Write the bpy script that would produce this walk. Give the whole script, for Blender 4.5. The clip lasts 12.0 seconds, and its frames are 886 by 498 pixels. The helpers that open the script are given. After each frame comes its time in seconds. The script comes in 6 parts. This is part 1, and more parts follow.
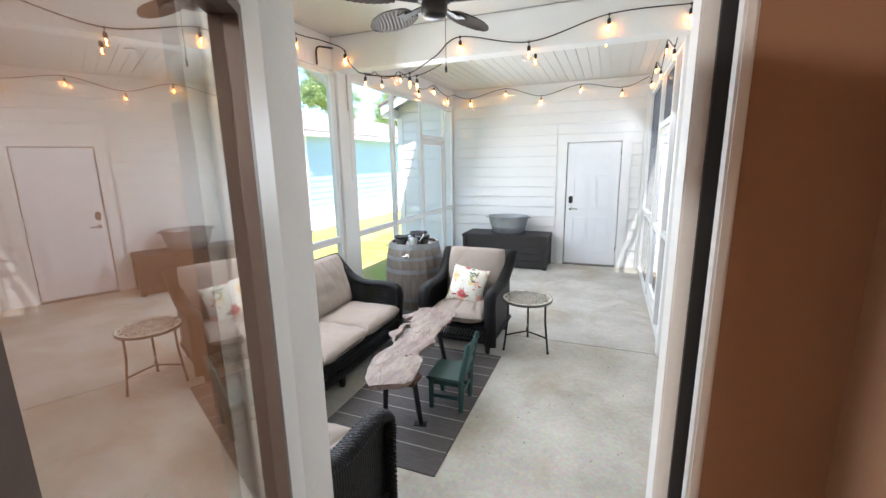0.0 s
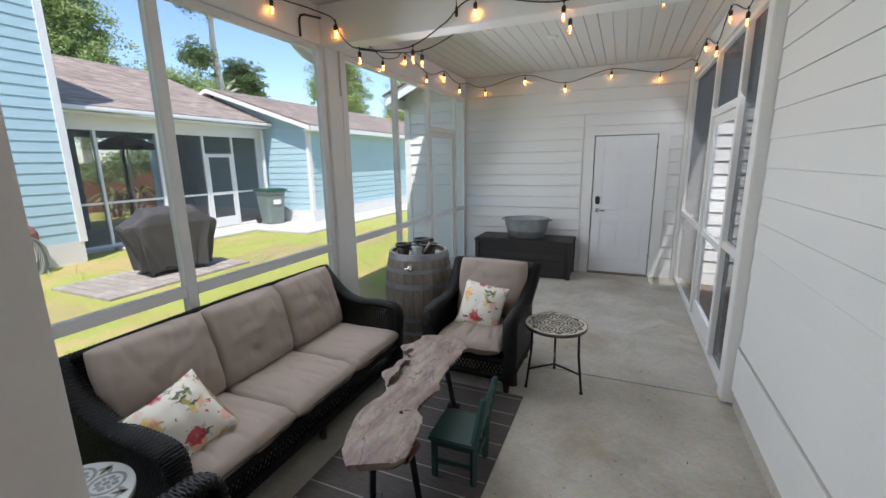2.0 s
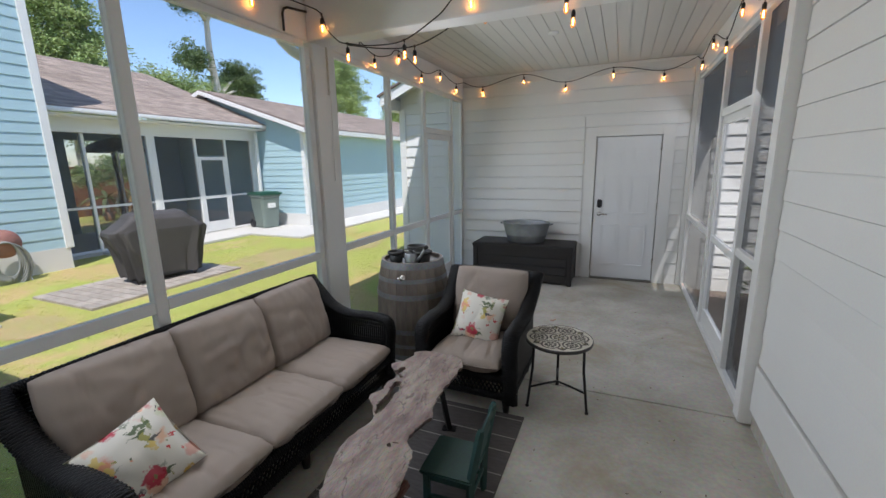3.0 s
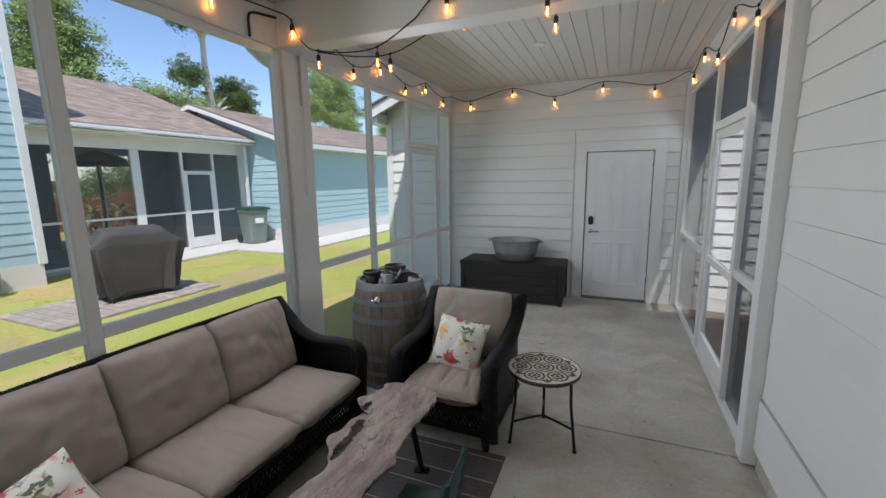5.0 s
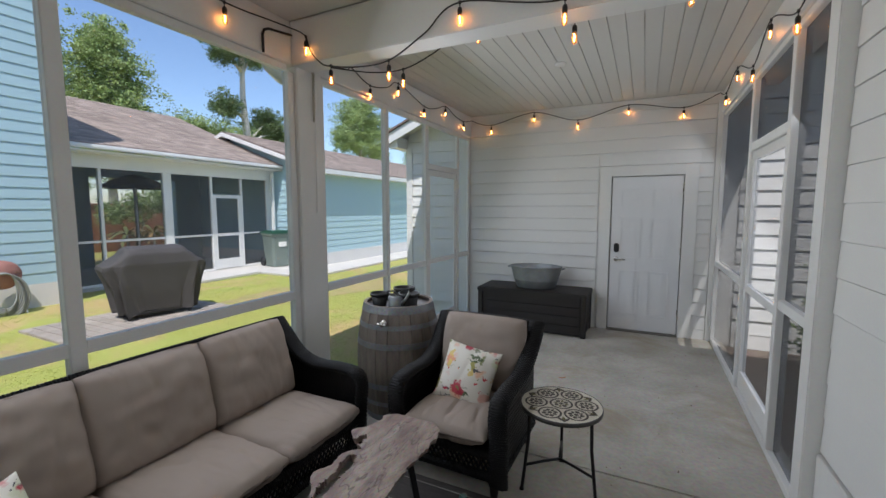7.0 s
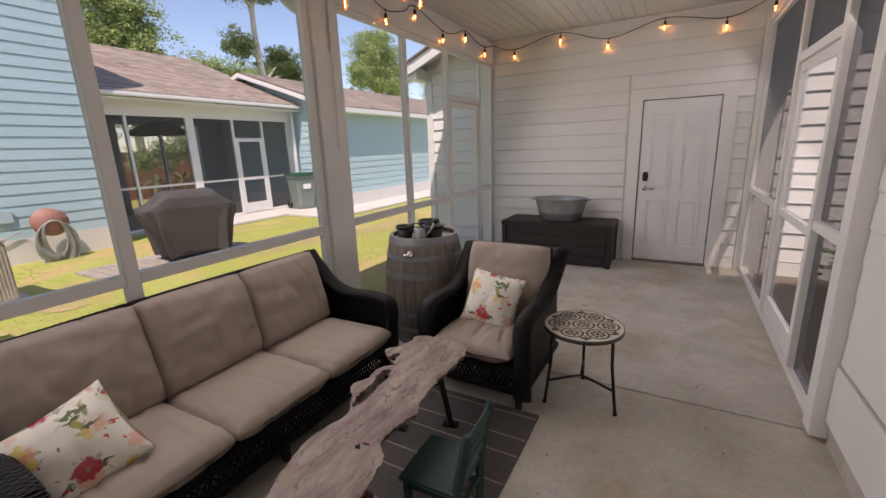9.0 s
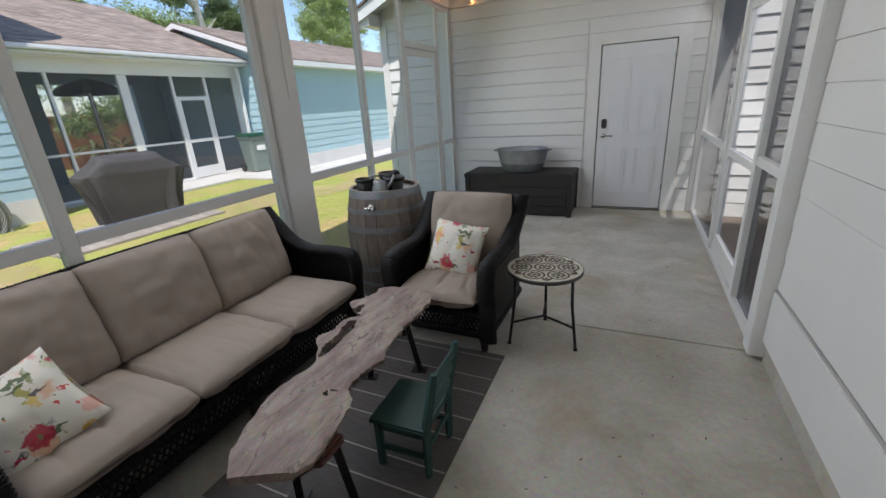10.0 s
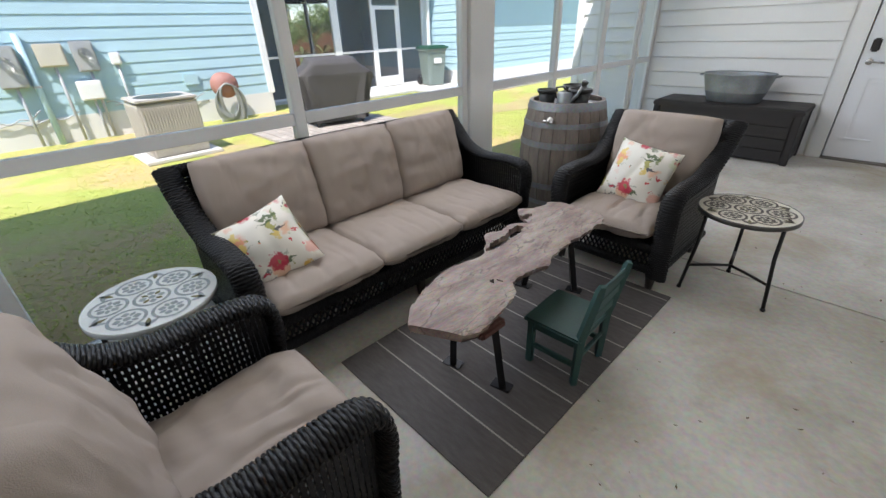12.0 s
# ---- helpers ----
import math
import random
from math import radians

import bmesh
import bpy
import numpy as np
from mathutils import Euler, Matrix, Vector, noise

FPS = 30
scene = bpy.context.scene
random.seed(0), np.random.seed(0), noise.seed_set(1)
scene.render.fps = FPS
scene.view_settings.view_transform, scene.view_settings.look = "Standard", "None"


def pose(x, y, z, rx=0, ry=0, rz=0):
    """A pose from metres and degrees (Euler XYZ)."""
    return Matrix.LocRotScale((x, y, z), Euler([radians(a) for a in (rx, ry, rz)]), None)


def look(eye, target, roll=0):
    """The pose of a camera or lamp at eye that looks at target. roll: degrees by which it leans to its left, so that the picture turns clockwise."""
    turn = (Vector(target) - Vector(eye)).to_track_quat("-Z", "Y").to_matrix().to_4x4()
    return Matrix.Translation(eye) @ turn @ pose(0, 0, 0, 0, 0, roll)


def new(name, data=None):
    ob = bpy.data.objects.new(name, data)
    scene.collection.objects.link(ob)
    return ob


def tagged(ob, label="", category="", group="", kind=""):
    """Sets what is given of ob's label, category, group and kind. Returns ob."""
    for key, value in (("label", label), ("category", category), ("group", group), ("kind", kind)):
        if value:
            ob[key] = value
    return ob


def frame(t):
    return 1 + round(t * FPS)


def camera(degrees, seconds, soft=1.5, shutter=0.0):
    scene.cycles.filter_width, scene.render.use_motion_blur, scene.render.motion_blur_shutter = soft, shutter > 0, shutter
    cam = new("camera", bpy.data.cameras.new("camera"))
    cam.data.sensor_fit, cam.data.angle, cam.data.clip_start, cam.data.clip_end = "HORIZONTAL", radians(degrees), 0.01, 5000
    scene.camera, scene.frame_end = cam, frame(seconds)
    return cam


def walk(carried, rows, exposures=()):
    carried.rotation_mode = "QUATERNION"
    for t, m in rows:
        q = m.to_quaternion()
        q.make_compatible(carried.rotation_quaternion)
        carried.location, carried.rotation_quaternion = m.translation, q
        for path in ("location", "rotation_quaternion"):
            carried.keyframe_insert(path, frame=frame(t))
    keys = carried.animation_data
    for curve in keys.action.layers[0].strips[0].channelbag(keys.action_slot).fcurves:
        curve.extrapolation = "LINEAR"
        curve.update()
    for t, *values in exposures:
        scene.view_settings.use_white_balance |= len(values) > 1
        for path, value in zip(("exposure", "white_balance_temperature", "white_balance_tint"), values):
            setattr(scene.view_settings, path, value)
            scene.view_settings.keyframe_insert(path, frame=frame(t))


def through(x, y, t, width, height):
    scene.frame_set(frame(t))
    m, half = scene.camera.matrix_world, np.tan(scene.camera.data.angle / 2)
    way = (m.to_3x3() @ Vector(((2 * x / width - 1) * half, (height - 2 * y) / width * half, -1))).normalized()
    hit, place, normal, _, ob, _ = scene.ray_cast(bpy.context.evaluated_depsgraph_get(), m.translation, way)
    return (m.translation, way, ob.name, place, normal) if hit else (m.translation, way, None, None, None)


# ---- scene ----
cam = camera(94.0, 12.0)
EXPOSURES = [(0.0, 1.98, 6050, 12), (0.5, 1.6, 6100, 12), (1.0, 1.45, 6150, 13), (2.5, 0.6, 6150, 13), (7.2, 0.42, 6150, 13), (9.0, 0.5, 7250, 26), (9.5, 0.5, 7150, 22), (10.0, 0.57, 6250, 13), (10.5, 0.62, 6150, 13), (12.0, 1.22, 6250, 13)]
SKY, SUN, ROOM_FILL, WEST, EAST = 0.15, 3.8, 95.0, 30.0, 12.0
PATH = [
    (0, (0.861, 0.732, 1.766), (0.133, 2.55, 1.358), -1.0),
    (0.5, (0.809, 0.896, 1.749), (0.04, 2.694, 1.33), -0.9),
    (1, (0.776, 1.115, 1.75), (-0.026, 2.896, 1.322), -0.8),
    (1.5, (0.705, 1.261, 1.732), (-0.092, 3.047, 1.311), -0.8),
    (2, (0.602, 1.424, 1.734), (-0.175, 3.219, 1.317), -0.9),
    (2.5, (0.542, 1.541, 1.739), (-0.226, 3.341, 1.327), -1.1),
    (4.5, (0.562, 1.882, 1.737), (-0.236, 3.678, 1.366), -0.8),
    (5, (0.58, 1.916, 1.724), (-0.179, 3.736, 1.389), -0.8),
    (5.5, (0.562, 1.989, 1.662), (-0.146, 3.839, 1.389), -0.8),
    (6, (0.526, 2.084, 1.657), (-0.173, 3.948, 1.456), -0.7),
    (6.5, (0.568, 2.116, 1.643), (-0.186, 3.96, 1.464), -0.3),
    (7, (0.6, 2.115, 1.637), (-0.273, 3.905, 1.443), 0.0),
    (9, (0.618, 2.071, 1.577), (-0.337, 3.762, 1.1), -2.1),
    (9.5, (0.638, 2.085, 1.532), (-0.204, 3.801, 0.945), -3.0),
    (10, (0.641, 2.086, 1.504), (-0.155, 3.794, 0.836), -3.5),
    (10.5, (0.638, 2.064, 1.497), (-0.215, 3.718, 0.764), -3.7),
    (11, (0.608, 2.023, 1.44), (-0.409, 3.545, 0.633), -3.3),
    (11.5, (0.577, 1.983, 1.409), (-0.593, 3.347, 0.53), -2.6),
    (12, (0.554, 1.955, 1.396), (-0.735, 3.162, 0.457), -2.2),
]
walk(cam, [(t, look(eye, target, roll)) for t, eye, target, roll in PATH], EXPOSURES)

# ---- world, sun and lamps ----
SUN_TO = Vector((0.88, -1.5, 3.1)).normalized()
world = bpy.data.worlds.new("sky")
scene.world = world
world.use_nodes = True
wn = world.node_tree.nodes
sky = wn.new("ShaderNodeTexSky")
sky.sky_type = 'NISHITA'
sky.sun_disc = False
sky.sun_elevation = math.asin(SUN_TO.z)
sky.sun_rotation = math.atan2(SUN_TO.x, SUN_TO.y)
sky.air_density, sky.dust_density, sky.ozone_density = 1.0, 0.5, 3.0
wn["Background"].inputs["Strength"].default_value = SKY
world.node_tree.links.new(sky.outputs["Color"], wn["Background"].inputs["Color"])
sun = new("sun", bpy.data.lights.new("sun", 'SUN'))
sun.data.energy, sun.data.angle, sun.data.color = SUN, radians(0.5), (1.0, 0.95, 0.87)
sun.matrix_world = look((20, -30, 60), Vector((20, -30, 60)) - SUN_TO)


# the sky's light in the two screened sides
def opening_light(name, eye, target, wide, high, power):
    o = new(name, bpy.data.lights.new(name, 'AREA'))
    o.data.shape, o.data.size, o.data.size_y, o.data.energy = 'RECTANGLE', wide, high, power
    o.data.color = (0.975, 0.99, 0.995)
    o.matrix_world = look(eye, target)
    return o


opening_light("lawn_side_sky", (-1.53, 4.4, 1.82), (0.17, 4.4, 1.17), 5.4, 1.3, WEST)
opening_light("courtyard_side_sky", (1.7, 6.4, 1.75), (0, 6.4, 0.6), 3.1, 1.9, EAST)

# ---- materials ----
def material(name, color, rough=0.6, metal=0.0, coarse=2.0, fine=60.0, vary=0.12, bump=0.08, other=None, spread=0.0, stretch=(1, 1, 1), gloss=0.5):
    """A surface with two scales of noise in its colour and a fine relief."""
    m = bpy.data.materials.new(name)
    m.use_nodes = True
    nt = m.node_tree
    n, l = nt.nodes, nt.links
    bsdf = n["Principled BSDF"]
    tc, mp = n.new("ShaderNodeTexCoord"), n.new("ShaderNodeMapping")
    mp.inputs["Scale"].default_value = stretch
    l.new(tc.outputs["Object"], mp.inputs["Vector"])
    big, small = n.new("ShaderNodeTexNoise"), n.new("ShaderNodeTexNoise")
    big.inputs["Scale"].default_value, small.inputs["Scale"].default_value = coarse, fine
    big.inputs["Detail"].default_value, small.inputs["Detail"].default_value = 6, 4
    for t in (big, small):
        l.new(mp.outputs["Vector"], t.inputs["Vector"])
    ramp = n.new("ShaderNodeValToRGB")
    ramp.color_ramp.elements[0].position, ramp.color_ramp.elements[1].position = 0.3, 0.7
    a = other or tuple(c * (1 - vary) for c in color)
    ramp.color_ramp.elements[0].color, ramp.color_ramp.elements[1].color = (*a, 1), (*color, 1)
    l.new(big.outputs["Fac"], ramp.inputs["Fac"])
    mul = n.new("ShaderNodeMix")
    mul.data_type, mul.blend_type = 'RGBA', 'MULTIPLY'
    mul.inputs[0].default_value = min(1.0, vary * 2)
    l.new(ramp.outputs["Color"], mul.inputs[6])
    l.new(small.outputs["Color"], mul.inputs[7])
    hsv = n.new("ShaderNodeHueSaturation")
    info = n.new("ShaderNodeObjectInfo")
    rng = n.new("ShaderNodeMapRange")
    rng.inputs[3].default_value, rng.inputs[4].default_value = 1 + vary * 0.6 - spread, 1 + vary * 0.6 + spread
    l.new(info.outputs["Random"], rng.inputs[0])
    l.new(rng.outputs[0], hsv.inputs["Value"])
    l.new(mul.outputs[2], hsv.inputs["Color"])
    l.new(hsv.outputs["Color"], bsdf.inputs["Base Color"])
    rr = n.new("ShaderNodeMapRange")
    rr.inputs[3].default_value, rr.inputs[4].default_value = max(0.02, rough - 0.1), min(1.0, rough + 0.1)
    l.new(big.outputs["Fac"], rr.inputs[0])
    l.new(rr.outputs[0], bsdf.inputs["Roughness"])
    bsdf.inputs["Metallic"].default_value = metal
    bsdf.inputs["Specular IOR Level"].default_value = gloss
    b = n.new("ShaderNodeBump")
    b.inputs["Strength"].default_value, b.inputs["Distance"].default_value = bump, 0.01
    l.new(small.outputs["Fac"], b.inputs["Height"])
    l.new(b.outputs["Normal"], bsdf.inputs["Normal"])
    return m


def glass_material(name, color=(1, 1, 1), rough=0.0, ior=1.5):
    m = bpy.data.materials.new(name)
    m.use_nodes = True
    b = m.node_tree.nodes["Principled BSDF"]
    b.inputs["Base Color"].default_value = (*color, 1)
    b.inputs["Roughness"].default_value = rough
    b.inputs["Transmission Weight"].default_value = 1.0
    b.inputs["IOR"].default_value = ior
    return m


def mesh_screen(name, color, cover):
    """Insect screen: a fine dark mesh, of which the wires cover a part."""
    m = bpy.data.materials.new(name)
    m.use_nodes = True
    nt = m.node_tree
    b = nt.nodes["Principled BSDF"]
    b.inputs["Base Color"].default_value = (*color, 1)
    b.inputs["Roughness"].default_value = 0.6
    mix, tr = nt.nodes.new("ShaderNodeMixShader"), nt.nodes.new("ShaderNodeBsdfTransparent")
    mix.inputs[0].default_value = cover
    nt.links.new(tr.outputs[0], mix.inputs[1])
    nt.links.new(b.outputs[0], mix.inputs[2])
    nt.links.new(mix.outputs[0], nt.nodes["Material Output"].inputs["Surface"])
    return m


def vinyl_screen(name, color, cover):
    """Insect screen backed by a slack clear vinyl sheet that mirrors a little of the porch."""
    m = mesh_screen(name, color, cover)
    nt = m.node_tree
    n, l = nt.nodes, nt.links
    base = n["Material Output"].inputs["Surface"].links[0].from_socket
    tc, mp, wav, bmp = n.new("ShaderNodeTexCoord"), n.new("ShaderNodeMapping"), n.new("ShaderNodeTexNoise"), n.new("ShaderNodeBump")
    mp.inputs["Scale"].default_value = (1.0, 1.0, 0.16)
    mp.inputs["Rotation"].default_value = (radians(12), 0, 0)
    wav.inputs["Scale"].default_value, wav.inputs["Detail"].default_value = 7.0, 1.0
    bmp.inputs["Strength"].default_value, bmp.inputs["Distance"].default_value = 0.5, 0.02
    gl, mx = n.new("ShaderNodeBsdfGlossy"), n.new("ShaderNodeMixShader")
    gl.inputs["Roughness"].default_value = 0.04
    l.new(tc.outputs["Object"], mp.inputs["Vector"])
    l.new(mp.outputs[0], wav.inputs["Vector"])
    l.new(wav.outputs["Fac"], bmp.inputs["Height"])
    l.new(bmp.outputs["Normal"], gl.inputs["Normal"])
    mx.inputs[0].default_value = 0.02
    l.new(base, mx.inputs[1])
    l.new(gl.outputs[0], mx.inputs[2])
    l.new(mx.outputs[0], n["Material Output"].inputs["Surface"])
    return m


WHITE = material("white_siding_paint", (0.78, 0.78, 0.76), 0.5, coarse=1.3, fine=90, vary=0.05, bump=0.05, spread=0.012)
TRIM = material("white_trim_paint", (0.8, 0.8, 0.78), 0.42, coarse=2.5, fine=60, vary=0.05, bump=0.04)
CEIL = material("ceiling_panel_paint", (0.7, 0.69, 0.66), 0.55, coarse=1.0, fine=50, vary=0.05, bump=0.03)
DOOR = material("door_paint", (0.8, 0.81, 0.82), 0.4, coarse=3, fine=80, vary=0.03, bump=0.02)
CONCRETE = material("patio_concrete", (0.63, 0.605, 0.54), 0.75, coarse=1.7, fine=38, vary=0.24, bump=0.15, other=(0.41, 0.385, 0.325))
def stain(m, color, scale, low, high, amount):
    """Uneven stains of another colour over a surface, with a shape of their own."""
    n, l = m.node_tree.nodes, m.node_tree.links
    bs = n["Principled BSDF"]
    src = bs.inputs["Base Color"].links[0].from_socket
    tc, no, rg, mx = n.new("ShaderNodeTexCoord"), n.new("ShaderNodeTexNoise"), n.new("ShaderNodeMapRange"), n.new("ShaderNodeMix")
    no.inputs["Scale"].default_value, no.inputs["Detail"].default_value, no.inputs["Roughness"].default_value = scale, 7, 0.62
    no.inputs["Distortion"].default_value = 0.7
    rg.inputs[1].default_value, rg.inputs[2].default_value, rg.inputs[4].default_value = low, high, amount
    mx.data_type = 'RGBA'
    mx.inputs[7].default_value = (*color, 1)
    l.new(tc.outputs["Object"], no.inputs["Vector"])
    l.new(no.outputs["Fac"], rg.inputs[0])
    l.new(rg.outputs[0], mx.inputs[0])
    l.new(src, mx.inputs[6])
    l.new(mx.outputs[2], bs.inputs["Base Color"])


stain(CONCRETE, (0.34, 0.275, 0.185), 1.5, 0.5, 0.68, 0.75)
stain(CONCRETE, (0.7, 0.69, 0.64), 2.3, 0.54, 0.74, 0.35)
stain(CONCRETE, (0.2, 0.17, 0.13), 9.0, 0.66, 0.76, 0.5)
JOINT = material("dark_joint", (0.08, 0.075, 0.07), 0.9)
TAN = material("tan_interior_paint", (0.34, 0.185, 0.105), 0.7, vary=0.06)
OAK = material("interior_floor_board", (0.42, 0.27, 0.15), 0.45, coarse=3, fine=40, stretch=(6, 1, 1))
RUBBER = material("black_weatherstrip", (0.012, 0.012, 0.012), 0.5)
BRONZE = material("bronze_door_edge", (0.15, 0.115, 0.1), 0.45, 0.3, vary=0.08)
BLUE = material("pale_blue_siding_paint", (0.42, 0.59, 0.65), 0.55, coarse=1.2, fine=80, vary=0.06, spread=0.015)
SHINGLE = material("brown_asphalt_shingle", (0.3, 0.235, 0.195), 0.9, coarse=5, fine=140, vary=0.3, bump=0.4, other=(0.23, 0.165, 0.15), spread=0.12)
SLAB = material("pale_concrete_walk", (0.6, 0.58, 0.54), 0.8, coarse=1.2, fine=60, vary=0.1)
GRASS = material("lawn_soil_and_grass", (0.315, 0.39, 0.075), 0.9, coarse=0.55, fine=70, vary=0.16, bump=0.3, other=(0.42, 0.39, 0.11))
stain(GRASS, (0.47, 0.33, 0.16), 0.55, 0.48, 0.6, 0.85)
SCREEN = mesh_screen("insect_screen", (0.12, 0.13, 0.14), 0.06)
DARK_SCREEN = vinyl_screen("clear_vinyl_over_dark_screen", (0.03, 0.032, 0.035), 0.5)
MID_SCREEN = vinyl_screen("clear_vinyl_over_grey_screen", (0.06, 0.062, 0.065), 0.16)
NB_SCREEN = mesh_screen("porch_insect_screen", (0.1, 0.1, 0.1), 0.24)
FOUND = material("white_foundation_paint", (0.74, 0.73, 0.7), 0.7, coarse=2, vary=0.1)
GLASS = glass_material("door_glass", (0.92, 0.93, 0.92))
COATED = glass_material("coated_door_glass", (0.9, 0.9, 0.88), 0.0, 2.6)


# ---- building helpers ----
def block(bm, x0, x1, y0, y1, z0, z1, m=None):
    r = bmesh.ops.create_cube(bm, size=1.0)
    t = Matrix.Translation(((x0 + x1) / 2, (y0 + y1) / 2, (z0 + z1) / 2)) @ Matrix.Diagonal((x1 - x0, y1 - y0, z1 - z0, 1))
    bmesh.ops.transform(bm, matrix=(m @ t) if m else t, verts=r["verts"])
    return r["verts"]


def blocks(*dims, bevel=0.0, m=None):
    bm = bmesh.new()
    for d in dims:
        block(bm, *d, m=m)
    if bevel:
        bmesh.ops.bevel(bm, geom=bm.edges[:], offset=bevel, segments=2, affect='EDGES', clamp_overlap=True)
    return bm


def mesh_of(bm, name, mat, smooth=False):
    me = bpy.data.meshes.new(name)
    bmesh.ops.recalc_face_normals(bm, faces=bm.faces[:])
    bm.to_mesh(me)
    bm.free()
    me.materials.append(mat)
    if smooth:
        me.polygons.foreach_set("use_smooth", [True] * len(me.polygons))
    return me


def part(name, bm, mat, parent, label="", smooth=False):
    ob = new(name, mesh_of(bm, name, mat, smooth))
    ob.parent = parent
    if label:
        tagged(ob, label)
    return ob


def thing(name, label, category, m=None, group="", kind=""):
    ob = new(name)
    ob.empty_display_size = 0.1
    if m is not None:
        ob.matrix_basis = m
    return tagged(ob, label, category, group, kind)


def solid(name, bm, mat, label, category, kind="", group="", smooth=False):
    return tagged(new(name, mesh_of(bm, name, mat, smooth)), label, category, group, kind)


def share(name, me, parent, m):
    ob = new(name, me)
    ob.parent = parent
    ob.matrix_basis = m
    return ob


def revolve(profile, n=32, m=None, bm=None, sx=1.0, sy=1.0, close=True):
    """A turned shape from (radius, height) pairs."""
    bm = bm or bmesh.new()
    rings = []
    for r, z in profile:
        ring = []
        for k in range(n):
            a = 2 * math.pi * k / n
            v = Vector((r * sx * math.cos(a), r * sy * math.sin(a), z))
            ring.append(bm.verts.new(m @ v if m else v))
        rings.append(ring)
    for a, b in zip(rings, rings[1:]):
        for k in range(n):
            bm.faces.new((a[k], a[(k + 1) % n], b[(k + 1) % n], b[k]))
    if close:
        bm.faces.new(rings[0][::-1])
        bm.faces.new(rings[-1])
    return bm


def tube(points, radius, n=8, bm=None, radii=None, flat=1.0, cap=True):
    """A round bar swept along points; radii may differ from point to point."""
    bm = bm or bmesh.new()
    pts = [Vector(p) for p in points]
    rings, up = [], None
    for i, p in enumerate(pts):
        d = (pts[min(i + 1, len(pts) - 1)] - pts[max(i - 1, 0)]).normalized()
        if up is None:
            up = Vector((0, 0, 1)) if abs(d.z) < 0.9 else Vector((1, 0, 0))
        side = d.cross(up).normalized()
        up = side.cross(d).normalized()
        r = radii[i] if radii else radius
        rings.append([bm.verts.new(p + side * (r * math.cos(2 * math.pi * k / n)) + up * (r * flat * math.sin(2 * math.pi * k / n))) for k in range(n)])
    for a, b in zip(rings, rings[1:]):
        for k in range(n):
            bm.faces.new((a[k], a[(k + 1) % n], b[(k + 1) % n], b[k]))
    if cap:
        bm.faces.new(rings[0][::-1])
        bm.faces.new(rings[-1])
    return bm


BOARDS = {}


def board_mesh(length, rise, mat, lip=0.0155, gap=0.0035):
    """One lap-siding board along +x, its face towards -y, bottom edge proud."""
    key = (round(length, 3), rise, mat.name, lip)
    if key not in BOARDS:
        bm = bmesh.new()
        L, o = length, -gap if mat is WHITE else 0.02
        p = lip if mat is WHITE else 0.022
        prof = [(0.0, 0.0), (-p + 0.001, 0.0), (-p, 0.002), (-0.008, rise + o), (0.0, rise + o)]
        ends = [[bm.verts.new((x, y, z)) for y, z in prof] for x in (0.0, L)]
        for k in range(5):
            bm.faces.new((ends[0][k], ends[0][(k + 1) % 5], ends[1][(k + 1) % 5], ends[1][k]))
        bm.faces.new(ends[0])
        bm.faces.new(ends[1][::-1])
        BOARDS[key] = mesh_of(bm, "board", mat)
    return BOARDS[key]


def siding(wall, start, angle, length, z0, z1, rise, mat, holes=(), gable=None, lip=0.0155, gap=0.0035):
    """Courses of boards on a wall that runs from start at the angle; holes are (from, to, bottom, top) along it."""
    z = z0
    while z < z1 - 0.02:
        h = min(rise, z1 - z - 0.021)
        runs = [(0.0, length if gable is None else gable(z))]
        for a, b, lo, hi in holes:
            if z + h > lo and z < hi:
                runs = [q for s, e in runs for q in ((s, min(e, a)), (max(s, b), e)) if q[1] - q[0] > 0.02]
        for s, e in runs:
            share("board", board_mesh(e - s, round(h, 3), mat, lip, gap), wall, pose(start[0], start[1], z, 0, 0, angle) @ pose(s, 0, 0))
        z += rise


# ---- the porch: floor, walls, beams, ceiling ----
LX, RX, NY, FY, CZ, BZ = -1.83, 1.43, 1.6, 8.09, 3.02, 2.71
RISE = 0.172
floor = thing("floor", "broom-finished grey-beige concrete porch slab with one joint", "floor", kind="structure")
part("slab", blocks((-2.0, 1.52, NY - 0.25, 4.728, -0.3, 0.0), bevel=0.004), CONCRETE, floor)
part("slab", blocks((-2.0, 1.52, 4.736, FY + 0.1, -0.3, 0.0), bevel=0.004), CONCRETE, floor)
part("joint_filler", blocks((-2.0, 1.5, 4.729, 4.735, -0.28, -0.006)), JOINT, floor)

wall_n = solid("wall_north", blocks((-2.95, 0.05, FY, FY + 0.14, -0.3, 3.3), (1.17, 7.0, FY, FY + 0.14, -0.3, 3.55), (0.05, 1.17, FY, FY + 0.14, 2.19, 3.3), (0.05, 1.17, FY, FY + 0.14, -0.3, 0.0)), WHITE, "white painted lap-siding wall with a door in it", "wall", "structure")
siding(wall_n, (-2.9, FY), 0, 9.8, 0.13, 2.98, RISE, WHITE, holes=((2.9 - 1.97, 2.9 - 1.857, -1, 9), (2.92, 4.07, -1, 2.33), (2.9 + 1.32, 2.9 + 1.6, -1, 9)), lip=0.025, gap=0.0115)
part("skirt_board", blocks((-1.855, 0.03, FY - 0.02, FY, 0.0, 0.128), (1.17, 1.32, FY - 0.02, FY, 0.0, 0.128), (1.6, 7, FY - 0.02, FY, -0.2, 0.128), bevel=0.003), TRIM, wall_n)
